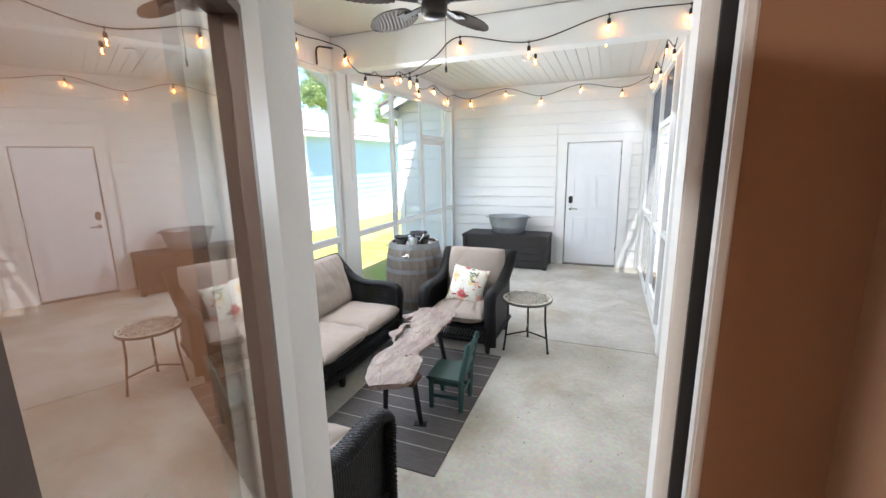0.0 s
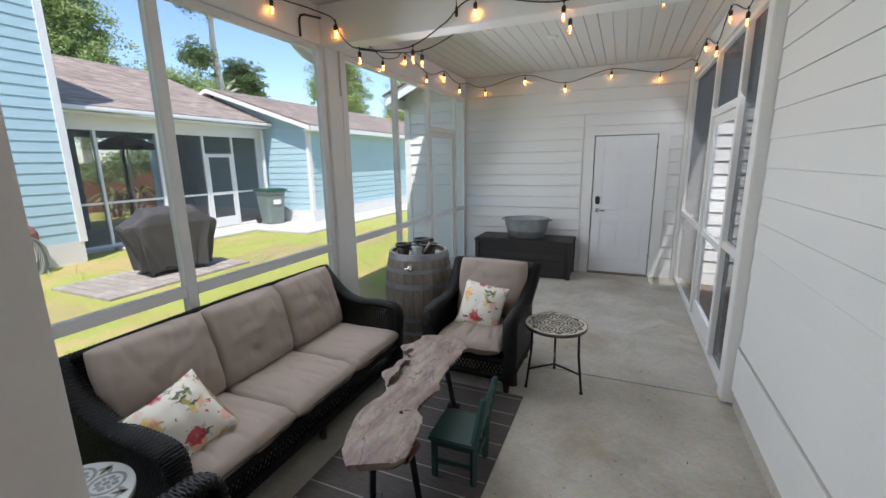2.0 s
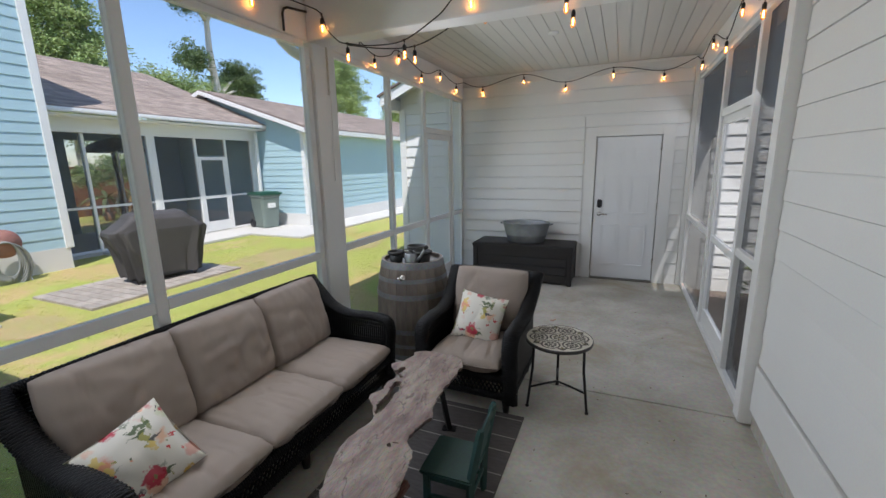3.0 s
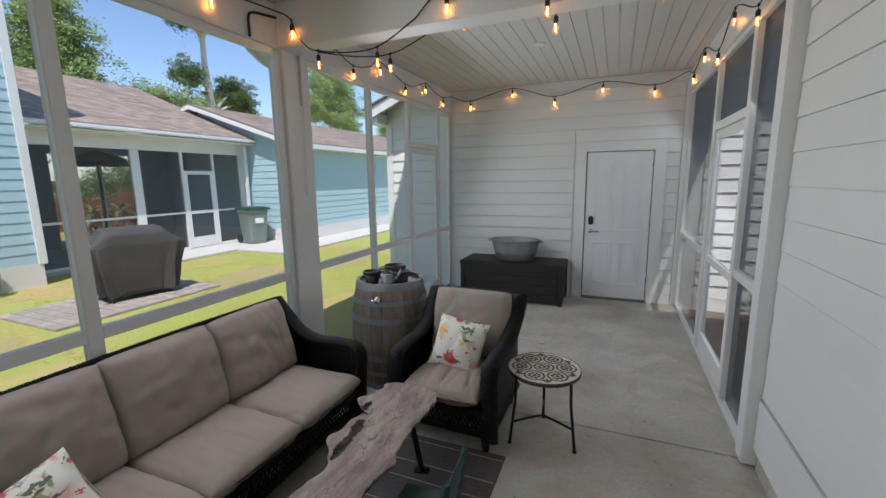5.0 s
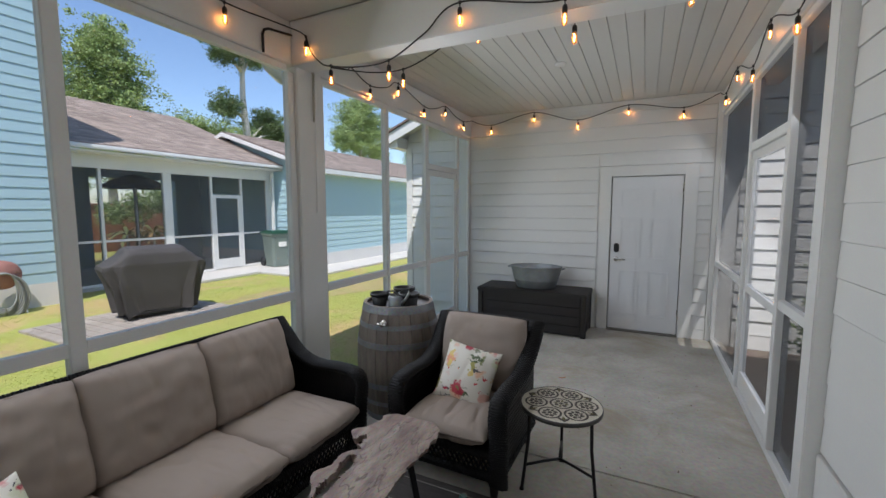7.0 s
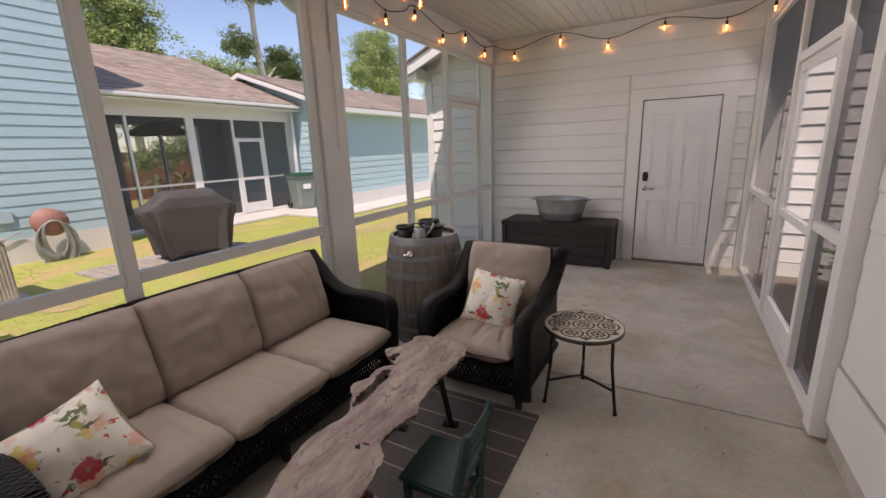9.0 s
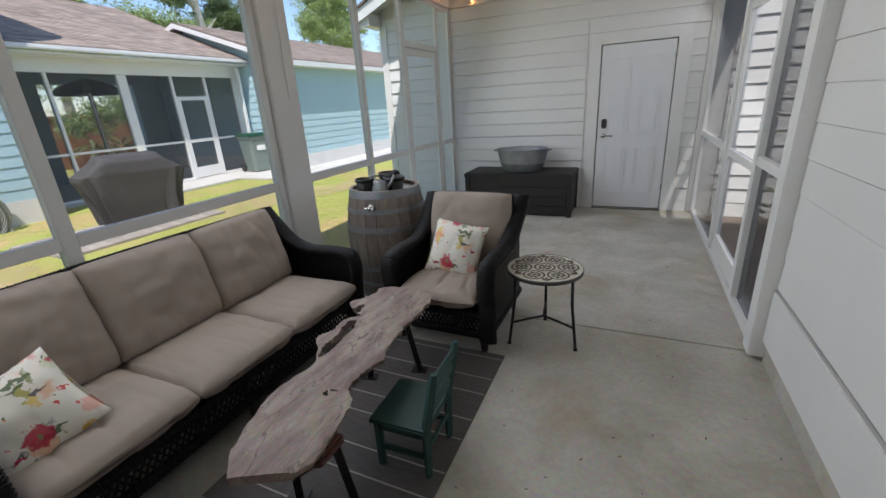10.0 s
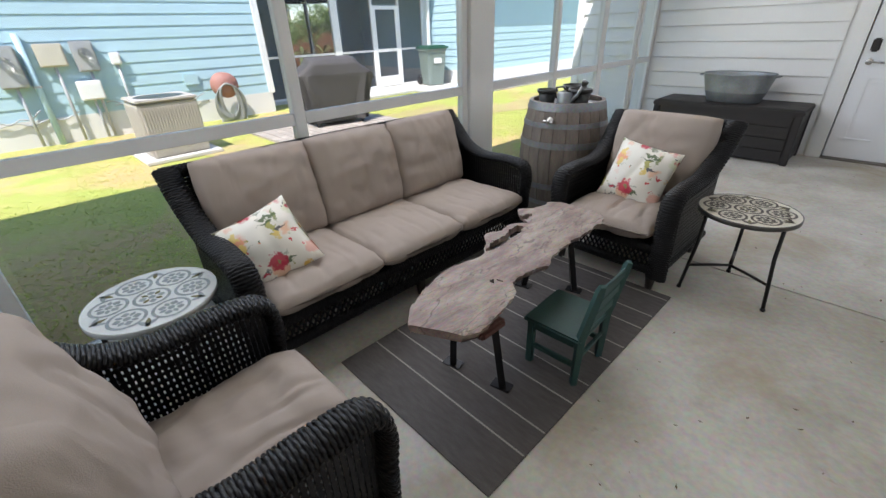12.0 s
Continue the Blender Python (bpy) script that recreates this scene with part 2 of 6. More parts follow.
part("corner_board", blocks((-1.97, -1.858, FY - 0.032, FY, 0.0, 2.9), bevel=0.004), TRIM, wall_n)
part("corner_board", blocks((1.33, 1.425, FY - 0.032, FY, 0.0, 2.9), bevel=0.004), TRIM, wall_n)
part("corner_board", blocks((-2.97, -2.86, FY - 0.035, FY, -0.2, 2.62), bevel=0.004), TRIM, wall_n)

wall_e = solid("wall_east", blocks((RX, RX + 0.16, NY - 0.22, 4.66, -0.3, 3.1)), WHITE, "white painted lap-siding house wall beside the patio door", "wall", "structure")
siding(wall_e, (RX, 4.64), -90, 4.64 - NY, 0.458, 2.98, RISE, WHITE, lip=0.014, gap=0.0045)
part("skirt_board", blocks((RX - 0.026, RX, NY, 4.64, 0.13, 0.443), bevel=0.004), TRIM, wall_e)
# dark strip stands for the shade in the gap under the lowest board
part("flashing", blocks((RX - 0.003, RX, NY, 4.64, 0.4435, 0.4575)), JOINT, wall_e, "dark strip painted for the shade in the recess over the skirt board")
part("stem_wall", blocks((RX - 0.006, RX, NY, 4.64, 0.0, 0.13)), CONCRETE, wall_e, "bare concrete strip under the siding")
part("corner_post", blocks((1.35, 1.5, 4.645, 4.775, 0.02, CZ - 0.02), bevel=0.006), TRIM, wall_e)

# end wall with the doorway into the house
wall_s = solid("wall_south", blocks((-1.99, 0.0, NY - 0.2, NY - 0.05, -0.3, 3.1), (1.0505, RX, NY - 0.11, NY, -0.3, 3.1), (0.0, 1.05, NY - 0.11, NY, 2.2, 3.1)), WHITE, "white house wall with the open patio doorway", "wall", "structure")

ceil_n = solid("ceiling", blocks((-2.3, 1.9, NY - 0.2, 4.5, CZ, CZ + 0.1)), CEIL, "smooth white porch ceiling over the seating", "ceiling", "structure")
bm = blocks((-2.3, 1.9, 4.6, FY + 0.1, CZ + 0.012, CZ + 0.1))
for k in range(27):
    x = LX + 0.005 + k * 0.1245
    block(bm, x, x + 0.118, 4.6, FY - 0.002, CZ, CZ + 0.02)
ceil_f = solid("ceiling", bm, CEIL, "white grooved panel porch ceiling", "ceiling", "structure")
solid("trim", blocks((LX, RX - 0.05, FY - 0.03, FY - 0.002, CZ - 0.03, CZ - 0.004), bevel=0.004), TRIM, "white ceiling edge trim above the door wall", "trim", "structure")

beam_w = solid("beam", blocks((LX - 0.16, LX, NY, FY, BZ, CZ - 0.002), bevel=0.006), TRIM, "white boxed beam over the screen wall", "beam", "structure")
solid("beam", blocks((LX + 0.002, RX - 0.002, 4.5, 4.69, 2.7, CZ - 0.003), bevel=0.006), TRIM, "white boxed beam across the porch ceiling", "beam", "structure")
solid("beam", blocks((1.37, 1.53, 4.69, FY - 0.002, 2.76, CZ - 0.002), bevel=0.006), TRIM, "white boxed beam over the courtyard screens", "beam", "structure")

# roof over the porch, with eaves
solid("roof", blocks((-2.3, 1.9, NY - 2.5, FY + 4, CZ + 0.105, CZ + 0.22)), SHINGLE, "shallow shingled porch roof with white eaves", "roof", "structure")
# house roof, out of view: its height is set to shade the porch floor
bm = bmesh.new()
for x, z in ((-2.35, CZ + 0.2), (1.2, 5.9), (7.0, 6.3)):
    for y in (-6.0, 4.75):
        bm.verts.new((x, y, z))
bm.verts.ensure_lookup_table()
v = bm.verts
bm.faces.new((v[0], v[1], v[3], v[2]))
bm.faces.new((v[2], v[3], v[5], v[4]))
r = bmesh.ops.extrude_face_region(bm, geom=bm.faces[:])
bmesh.ops.translate(bm, vec=(0, 0, 0.12), verts=[e for e in r["geom"] if isinstance(e, bmesh.types.BMVert)])
solid("roof", bm, SHINGLE, "unseen pitched shingle roof of the house, raised to block the sun", "roof", "structure")
# slab out of view, added to cast the wide shadow edge on the lawn
solid("roof", blocks((-4.3, -2.36, -6, 1.75, 2.95, 3.1)), SHINGLE, "unseen shingled slab added to cast the house's shadow on the lawn", "roof", "structure")


# ---- screen walls ----
def screen_wall(name, x, label, bays, rails, sy):
    w = thing(name, label, "screen wall", kind="structure")
    x0, x1 = x
    for y, hw in bays:
        part("mullion", blocks((x0, x1, y - hw, y + hw, 0.05, sy), bevel=0.004), TRIM, w)
    for y0, y1, z0, z1 in rails:
        part("rail", blocks((x0 + 0.004, x1 - 0.004, y0, y1, z0, z1), bevel=0.004), TRIM, w)
    return w


w_w = screen_wall("wall_west", (-1.9, -1.84), "white-framed insect screen wall facing the lawn",
                  [(3.09, 0.035), (4.505, 0.03), (4.83, 0.025), (5.8, 0.03), (6.68, 0.035), (7.62, 0.035), (8.03, 0.03), (1.6, 0.03)],
                  [(NY + 0.06, 3.055, 0.925, 0.99), (3.125, 4.475, 0.925, 0.99), (4.855, 5.77, 0.925, 0.99), (5.83, 6.645, 0.925, 0.99), (7.655, 8.0, 0.925, 0.99),
                   (6.715, 7.585, 2.13, 2.2), (NY, 4.475, 0.0, 0.05), (4.8, 8.06, 0.0, 0.05), (NY, 4.475, BZ - 0.05, BZ - 0.002), (4.8, 8.06, BZ - 0.05, BZ - 0.002)], BZ - 0.05)
for y0, y1 in ((NY + 0.06, 3.055), (3.125, 4.475), (4.855, 5.77), (5.83, 6.645), (7.655, 8.0)):
    for z0, z1 in ((0.05, 0.925), (0.99, BZ - 0.05)):
        part("screen", blocks((-1.872, -1.871, y0, y1, z0, z1)), SCREEN, w_w)
part("screen", blocks((-1.872, -1.871, 6.715, 7.585, 2.2, BZ - 0.05)), SCREEN, w_w)
solid("post", blocks((-1.95, -1.81, 4.536, 4.8, 0.0, BZ), bevel=0.006), TRIM, "square white boxed post between the screens", "post", "structure")


def screen_door(x0, x1, y0, y1, top, mat):
    d = thing("screen_door", "white framed insect screen door, closed, with a middle rail", "screen door", group="screen doors")
    part("frame", blocks((x0, x1, y0, y0 + 0.06, 0.07, top), (x0, x1, y1 - 0.06, y1, 0.07, top), (x0, x1, y0 + 0.06, y1 - 0.06, top - 0.07, top), (x0, x1, y0 + 0.06, y1 - 0.06, 0.07, 0.22), (x0, x1, y0 + 0.06, y1 - 0.06, 0.93, 0.99)), TRIM, d)
    c = (x0 + x1) / 2
    part("screen", blocks((c, c + 0.001, y0 + 0.06, y1 - 0.06, 0.22, 0.93)), mat, d)
    part("screen", blocks((c, c + 0.001, y0 + 0.06, y1 - 0.06, 0.99, top - 0.07)), mat, d)
    part("handle", tube([(x1, y0 + 0.03, 0.95), (x1 + 0.03, y0 + 0.03, 0.96), (x1 + 0.03, y0 + 0.03, 1.06), (x1, y0 + 0.03, 1.07)], 0.006), TRIM, d)
    return d


screen_door(-1.892, -1.857, 6.72, 7.58, 2.125, SCREEN)

w_e = screen_wall("wall_east_screen", (1.38, 1.455), "white-framed insect screen wall facing the courtyard",
                  [(5.42, 0.04), (6.5, 0.04), (8.02, 0.03)],
                  [(4.78, 5.38, 1.0, 1.06), (6.54, 7.99, 0.95, 1.01), (5.46, 6.46, 2.12, 2.19), (4.78, 8.05, 0.0, 0.05), (4.78, 8.05, 2.71, 2.758)], 2.71)
for y0, y1, zs in ((4.78, 5.38, ((0.05, 1.0), (1.06, 2.71))), (6.54, 7.99, ((0.05, 0.95), (1.01, 2.71))), (5.46, 6.46, ((2.19, 2.71),))):
    for z0, z1 in zs:
        part("screen", blocks((1.42, 1.421, y0, y1, z0, z1)), DARK_SCREEN, w_e)
screen_door(1.4, 1.435, 5.465, 6.455, 2.115, MID_SCREEN)

# ---- white panel door in the far wall ----
casing = thing("door_trim", "white wooden door casing with a wide head board", "trim", kind="structure")
part("jamb", blocks((0.05, 0.185, FY - 0.035, FY + 0.1, 0.0, 2.19), bevel=0.004), TRIM, casing)
part("jamb", blocks((1.025, 1.17, FY - 0.035, FY + 0.1, 0.0, 2.19), bevel=0.004), TRIM, casing)
part("head", blocks((0.185, 1.025, FY - 0.035, FY + 0.1, 2.06, 2.19), bevel=0.004), TRIM, casing)
part("head_board", blocks((0.03, 1.19, FY - 0.028, FY - 0.002, 2.195, 2.32), bevel=0.004), TRIM, casing)
part("threshold", blocks((0.185, 1.025, FY - 0.06, FY + 0.1, 0.0, 0.018), bevel=0.003), material("threshold_metal", (0.3, 0.28, 0.25), 0.4, 0.8), casing)
door1 = thing("door_1", "closed white six-panel steel door with a keypad lock", "door", kind="structure")
DX0, DX1, DZ1 = 0.196, 1.015, 2.05
bm = blocks((DX0, DX1, FY - 0.008, FY + 0.035, 0.022, DZ1), bevel=0.003)
part("leaf", bm, DOOR, door1)
pw = (DX1 - DX0 - 0.33) / 2
for k in range(2):
    x0 = DX0 + 0.11 + k * (pw + 0.11)
    for z0, z1 in ((0.22, 0.82), (0.98, 1.52), (1.66, 1.9)):
        b2 = bmesh.new()
        for a, b, y in ((0.0, 0.014, -0.022), (0.045, 0.07, -0.019)):
            for q in ((x0 + a, x0 + b, z0 + a, z1 - a), (x0 + pw - b, x0 + pw - a, z0 + a, z1 - a), (x0 + b, x0 + pw - b, z0 + a, z0 + b), (x0 + b, x0 + pw - b, z1 - b, z1 - a)):
                block(b2, q[0], q[1], FY + y, FY - 0.008, q[2], q[3])
        block(b2, x0 + 0.07, x0 + pw - 0.07, FY - 0.02, FY - 0.008, z0 + 0.07, z1 - 0.07)
        part("panel", b2, DOOR, door1)
BLACK = material("black_plastic", (0.02, 0.02, 0.022), 0.35, vary=0.1)
CHROME = material("brushed_nickel", (0.6, 0.58, 0.55), 0.28, 1.0, vary=0.06)
part("keypad_lock", blocks((DX0 + 0.045, DX0 + 0.11, FY - 0.04, FY - 0.008, 1.06, 1.18), bevel=0.012), BLACK, door1, "black keypad deadbolt")
part("lever_handle", tube([(DX0 + 0.075, FY - 0.01, 0.97), (DX0 + 0.075, FY - 0.055, 0.97), (DX0 + 0.1, FY - 0.06, 0.97), (DX0 + 0.19, FY - 0.058, 0.965)], 0.009), CHROME, door1, "nickel lever handle", True)
part("rose", revolve([(0.03, 0.0), (0.03, 0.008), (0.022, 0.012)], 20, pose(DX0 + 0.075, FY - 0.008, 0.97, 90, 0, 0)), CHROME, door1, "", True)
for z in (0.25, 1.05, 1.85):
    part("hinge", blocks((DX1 - 0.004, DX1 + 0.008, FY - 0.018, FY - 0.008, z, z + 0.1), bevel=0.002), CHROME, door1)

# ---- patio doorway and the room that it leads from ----
frame_s = thing("doorway_frame", "white patio door frame with black weatherstrips", "door frame", kind="structure")
part("jamb", blocks((0.0, 0.142, 1.44, 1.605, 0.0, 2.2), bevel=0.004), TRIM, frame_s)
part("jamb", blocks((1.029, 1.05, 1.49, 1.598, 0.0, 2.2), bevel=0.003), TRIM, frame_s)
part("door_stop", blocks((0.975, 1.0285, 1.515, 1.605, 0.0, 2.15), bevel=0.003), TRIM, frame_s)
part("head", blocks((0.145, 0.98, 1.46, 1.6, 2.15, 2.2), bevel=0.004), TRIM, frame_s)
part("weatherstrip", blocks((0.1425, 0.150, 1.466, 1.478, 0.03, 2.15)), RUBBER, frame_s, "black rubber weatherstrip")
part("weatherstrip", blocks((1.0, 1.0285, 1.503, 1.5145, 0.03, 2.15)), RUBBER, frame_s, "black rubber weatherstrip")
part("sill", blocks((0.145, 0.985, 1.45, 1.6, 0.001, 0.03), bevel=0.004), CHROME, frame_s)
part("casing", blocks((1.017, 1.036, 1.452, 1.489, 0.04, 2.26), bevel=0.004), TRIM, frame_s)
part("strike_plate", blocks((1.0, 1.016, 1.4985, 1.5028, 0.95, 1.06)), CHROME, frame_s)

room = solid("room_wall", blocks((-2.6, 0.0, 1.36, 1.398, 0.0, 2.75), (1.0365, 1.25, 1.458, 1.4885, 0.0, 2.75), (0.0, 1.036, 1.36, 1.398, 2.262, 2.75), (1.2, 1.32, -3.0, 1.4575, 0.0, 2.75), (-2.72, -2.6, -3.0, 1.478, 0.0, 2.75), (-2.72, 1.32, -3.12, -3.0, 0.0, 2.75)), TAN, "tan painted wall of the dim room indoors", "wall", "structure")
solid("room_floor", blocks((-2.6, 1.2, -3.0, 1.44, -0.1, 0.04)), OAK, "brown wooden floor of the room indoors", "floor", "structure")
solid("room_ceiling", blocks((-2.72, 1.32, -3.12, 1.478, 2.751, 2.9)), CEIL, "white ceiling of the room indoors", "ceiling", "structure")
plate = thing("light_switch", "white light switch plate on the tan wall", "light switch")
part("plate", blocks((1.19, 1.1995, 1.08, 1.24, 1.0, 1.12), bevel=0.003), TRIM, plate)
part("rocker", blocks((1.183, 1.1905, 1.11, 1.145, 1.03, 1.09), bevel=0.002), TRIM, plate)
part("rocker", blocks((1.183, 1.1905, 1.175, 1.21, 1.03, 1.09), bevel=0.002), TRIM, plate)

leaf = thing("door_2", "open glass patio door with a bronze-edged white frame", "door", pose(0.228, 1.372, 0.045, 0, 0, -58.2), kind="structure")
W, H, S = 0.8, 2.08, 0.15
part("stile", blocks((0.01, S, -0.022, 0.022, 0, H), bevel=0.005), TRIM, leaf)
part("stile", blocks((W - 0.12, W, -0.022, 0.022, 0, H), bevel=0.005), TRIM, leaf)
part("top_rail", blocks((S, W - 0.12, -0.022, 0.022, H - 0.12, H), bevel=0.005), TRIM, leaf)
part("bottom_rail", blocks((S, W - 0.12, -0.022, 0.022, 0, 0.2), bevel=0.005), TRIM, leaf)
E, B, T = W - 0.12, 0.2, H - 0.12
part("glazing_bead", blocks((S, S + 0.02, -0.025, 0.025, B, T), (E - 0.02, E, -0.026, 0.026, B, T), (S + 0.02, E - 0.02, -0.026, 0.026, B, B + 0.02), (S + 0.02, E - 0.02, -0.026, 0.026, T - 0.02, T)), BRONZE, leaf, "bronze glazing bead")
pane = part("pane", blocks((S + 0.02, E - 0.018, -0.004, 0.004, B + 0.018, T - 0.018)), COATED, leaf)
pane.visible_shadow = False

# ---- the garden and the neighbouring house ----
GZ = -0.12
PATCHES = ((-6.0, 7.9, 0.9, 1.5), (-6.1, 3.95, 0.6, 0.5), (-5.1, 9.6, 0.6, 1.3))
solid("ground", blocks((-400, -2.0, -400, 400, GZ - 0.3, GZ), (-2.0, 400, FY + 0.2, 400, GZ - 0.3, GZ), (1.6, 400, -400, FY + 0.2, GZ - 0.3, GZ)), GRASS, "sunlit lawn with dry brown patches", "lawn", "structure")


def neighbour():
    h = thing("house", "pale blue lap-sided house with a screened porch and brown shingle roof", "house")
    wall = part("wall", blocks((-16, -9.15, -6, 6.0, GZ, 6.4)), BLUE, h)
    siding(wall, (-9.15, -6.0), 90, 12.0, 0.3, 5.6, 0.19, BLUE)
    part("foundation", blocks((-16, -9.12, -6, 6.0, GZ, 0.3)), FOUND, h)
    part("corner_board", blocks((-9.2, -9.1, 5.93, 6.06, 0.28, 6.0), bevel=0.005), TRIM, h)
    part("corner_board", blocks((-9.28, -9.2, 6.0, 6.03, 0.28, 6.0), bevel=0.005), TRIM, h)
    gw = part("wall", blocks((-15.5, -8.1, 11.55, 24, GZ, 2.75)), BLUE, h)
    siding(gw, (-8.1, 11.55), 90, 12.4, 0.3, 2.75, 0.19, BLUE)
    siding(gw, (-15.5, 11.55), 0, 7.35, 0.3, 2.78, 0.19, BLUE)
    part("foundation", blocks((-15.5, -8.07, 11.52, 24, GZ, 0.3)), FOUND, h)
    part("corner_board", blocks((-8.18, -8.06, 11.49, 11.62, 0.28, 2.75), bevel=0.005), TRIM, h)
    part("downspout", blocks((-9.78, -9.7, 11.3, 11.38, 0.0, 2.72), bevel=0.01), TRIM, h)
    # gable of the garage wing
    bm = bmesh.new()
    px, pz, ex, ez = -11.8, 4.02, -7.75, 2.72
    for y in (11.56, 11.7):
        for x, z in ((-8.1, 2.7), (-15.5, 2.7), (px, pz - 0.12)):
            bm.verts.new((x, y, z))
    bm.verts.ensure_lookup_table()
    v = bm.verts
    bm.faces.new((v[0], v[1], v[2]))
    bm.faces.new((v[3], v[5], v[4]))
    part("gable", bm, BLUE, h)

    def slope(a, b, y0, y1, t):
        bm = bmesh.new()
        for x, z in (a, b):
            for y in (y0, y1):
                bm.verts.new((x, y, z))
        bm.verts.ensure_lookup_table()
        f = bm.faces.new([bm.verts[k] for k in (0, 1, 3, 2)])
        r = bmesh.ops.extrude_face_region(bm, geom=[f])
        bmesh.ops.translate(bm, vec=(0, 0, t), verts=[e for e in r["geom"] if isinstance(e, bmesh.types.BMVert)])
        return bm

    def courses(a, b, y0, y1, parent):
        """Rows of shingles laid up the slope, each with tabs of its own."""
        n = int(math.hypot(b[0] - a[0], b[1] - a[1]) / 0.14)
        verts, faces = [], []
        rnd = random.Random(5)
        for k in range(n):
            t0, t1 = k / n, (k + 1.25) / n
            y = y0 - rnd.random() * 0.3
            while y < y1:
                w = rnd.uniform(0.2, 0.36)
                p, q = max(y, y0), min(y + w - 0.008, y1)
                y += w
                if q - p < 0.03:
                    continue
                lift = 0.012 + rnd.random() * 0.006
                i = len(verts)
                for t, l2 in ((t0, lift), (t1, 0.003)):
                    x, z = a[0] + (b[0] - a[0]) * t, a[1] + (b[1] - a[1]) * t + l2
                    verts += [(x, p, z), (x, q, z)]
                x, z = a[0] + (b[0] - a[0]) * t0, a[1] + (b[1] - a[1]) * t0
                verts += [(x, p, z), (x, q, z)]
                faces += [(i, i + 1, i + 3, i + 2), (i, i + 4, i + 5, i + 1)]
        me = bpy.data.meshes.new("shingles")
        me.from_pydata(verts, [], faces)
        me.materials.append(SHINGLES)
        ob = tagged(new("shingles", me), kind="stuff")
        ob.parent = parent

    roof = part("roof", slope((ex, ez), (px, pz), 11.25, 24.3, 0.1), SHINGLE, h)
    courses((ex, ez + 0.1), (px, pz + 0.1), 11.25, 24.3, roof)
    part("roof", slope((px, pz), (-15.9, ez), 11.25, 24.3, 0.1), SHINGLE, h)
    part("rake_board", slope((ex - 0.02, ez - 0.06), (px, pz - 0.05), 11.22, 11.26, 0.12), TRIM, h)
    part("rake_board", slope((px, pz - 0.05), (-15.9, ez - 0.06), 11.22, 11.26, 0.12), TRIM, h)
    part("rake_soffit", slope((ex, ez - 0.05), (px, pz - 0.05), 11.26, 11.56, 0.03), TRIM, h)
    part("rake_soffit", slope((px, pz - 0.05), (-15.9, ez - 0.05), 11.26, 11.56, 0.03), TRIM, h)
    part("fascia", blocks((ex - 0.03, ex + 0.02, 11.26, 24.3, ez - 0.06, ez + 0.07), (-8.1, ex - 0.03, 11.26, 24.3, ez - 0.06, ez - 0.03)), TRIM, h)
    # porch between the wings
    proof = part("roof", slope((-9.5, 2.86), (-14.6, 4.78), 6.06, 11.56, 0.1), SHINGLE, h)
    courses((-9.5, 2.96), (-14.6, 4.88), 6.06, 11.5, proof)
    part("gutter", blocks((-9.52, -9.42, 6.06, 11.5, 2.845, 2.935), bevel=0.02), TRIM, h)
    part("porch_beam", blocks((-10.08, -9.92, 6.06, 11.56, 2.5, 2.83), (-9.92, -9.52, 6.06, 11.56, 2.79, 2.83)), TRIM, h)
    for y, w in ((6.12, 0.06), (6.95, 0.03), (8.35, 0.1), (9.5, 0.03), (10.42, 0.03), (11.4, 0.1)):
        part("porch_post", blocks((-10.06, -9.96, y - w, y + w, -0.05, 2.5), bevel=0.005), TRIM, h)
    for y0, y1 in ((6.18, 6.92), (6.98, 8.25), (8.45, 9.47), (10.45, 11.3)):
        part("porch_rail", blocks((-10.03, -9.98, y0, y1, 0.9, 0.95)), TRIM, h)
        part("bottom_rail", blocks((-10.03, -9.98, y0, y1, -0.05, 0.0)), TRIM, h)
        part("screen", blocks((-10.006, -10.004, y0, y1, 0.0, 0.9)), NB_SCREEN, h)
        part("screen", blocks((-10.006, -10.004, y0, y1, 0.95, 2.5)), NB_SCREEN, h)
    d = part("door", blocks((-10.02, -9.97, 9.53, 9.62, -0.03, 2.02), (-10.02, -9.97, 10.3, 10.39, -0.03, 2.02), (-10.02, -9.97, 9.62, 10.3, 1.93, 2.02), (-10.02, -9.97, 9.62, 10.3, 0.88, 0.96), (-10.02, -9.97, 9.62, 10.3, -0.03, 0.24)), TRIM, h, "white screen door")
    part("screen", blocks((-10.001, -10.0, 9.62, 10.3, 0.24, 1.93)), NB_SCREEN, d)
    part("screen", blocks((-10.001, -10.0, 9.53, 10.39, 2.06, 2.5)), NB_SCREEN, h)
    part("porch_floor", blocks((-13.5, -9.9, 6.06, 11.55, GZ, -0.05)), SLAB, h)
    # back wall in the siding's blue, darkened for the shade inside the porch
    part("back_wall", blocks((-13.6, -13.5, 6.06, 8.3, GZ, 2.9), (-13.6, -13.5, 10.7, 11.55, GZ, 2.9), (-13.6, -13.5, 8.3, 10.7, 2.55, 2.9)), material("shade_blue_back_wall", (0.3, 0.41, 0.46), 0.8), h)
    w = part("window", blocks((-13.5, -13.47, 6.95, 7.03, 0.65, 2.3), (-13.5, -13.47, 7.87, 7.95, 0.65, 2.3), (-13.5, -13.47, 7.03, 7.87, 2.22, 2.3), (-13.5, -13.47, 7.03, 7.87, 0.65, 0.73), (-13.5, -13.475, 7.03, 7.87, 1.45, 1.5)), TRIM, h, "white sash window on the porch")
    part("pane", blocks((-13.498, -13.49, 7.03, 7.87, 0.73, 2.22)), BLACK, w)
    part("back_post", blocks((-13.58, -13.5, 9.45, 9.53, -0.05, 2.55)), material("dark_porch_frame", (0.08, 0.075, 0.07), 0.6), h)
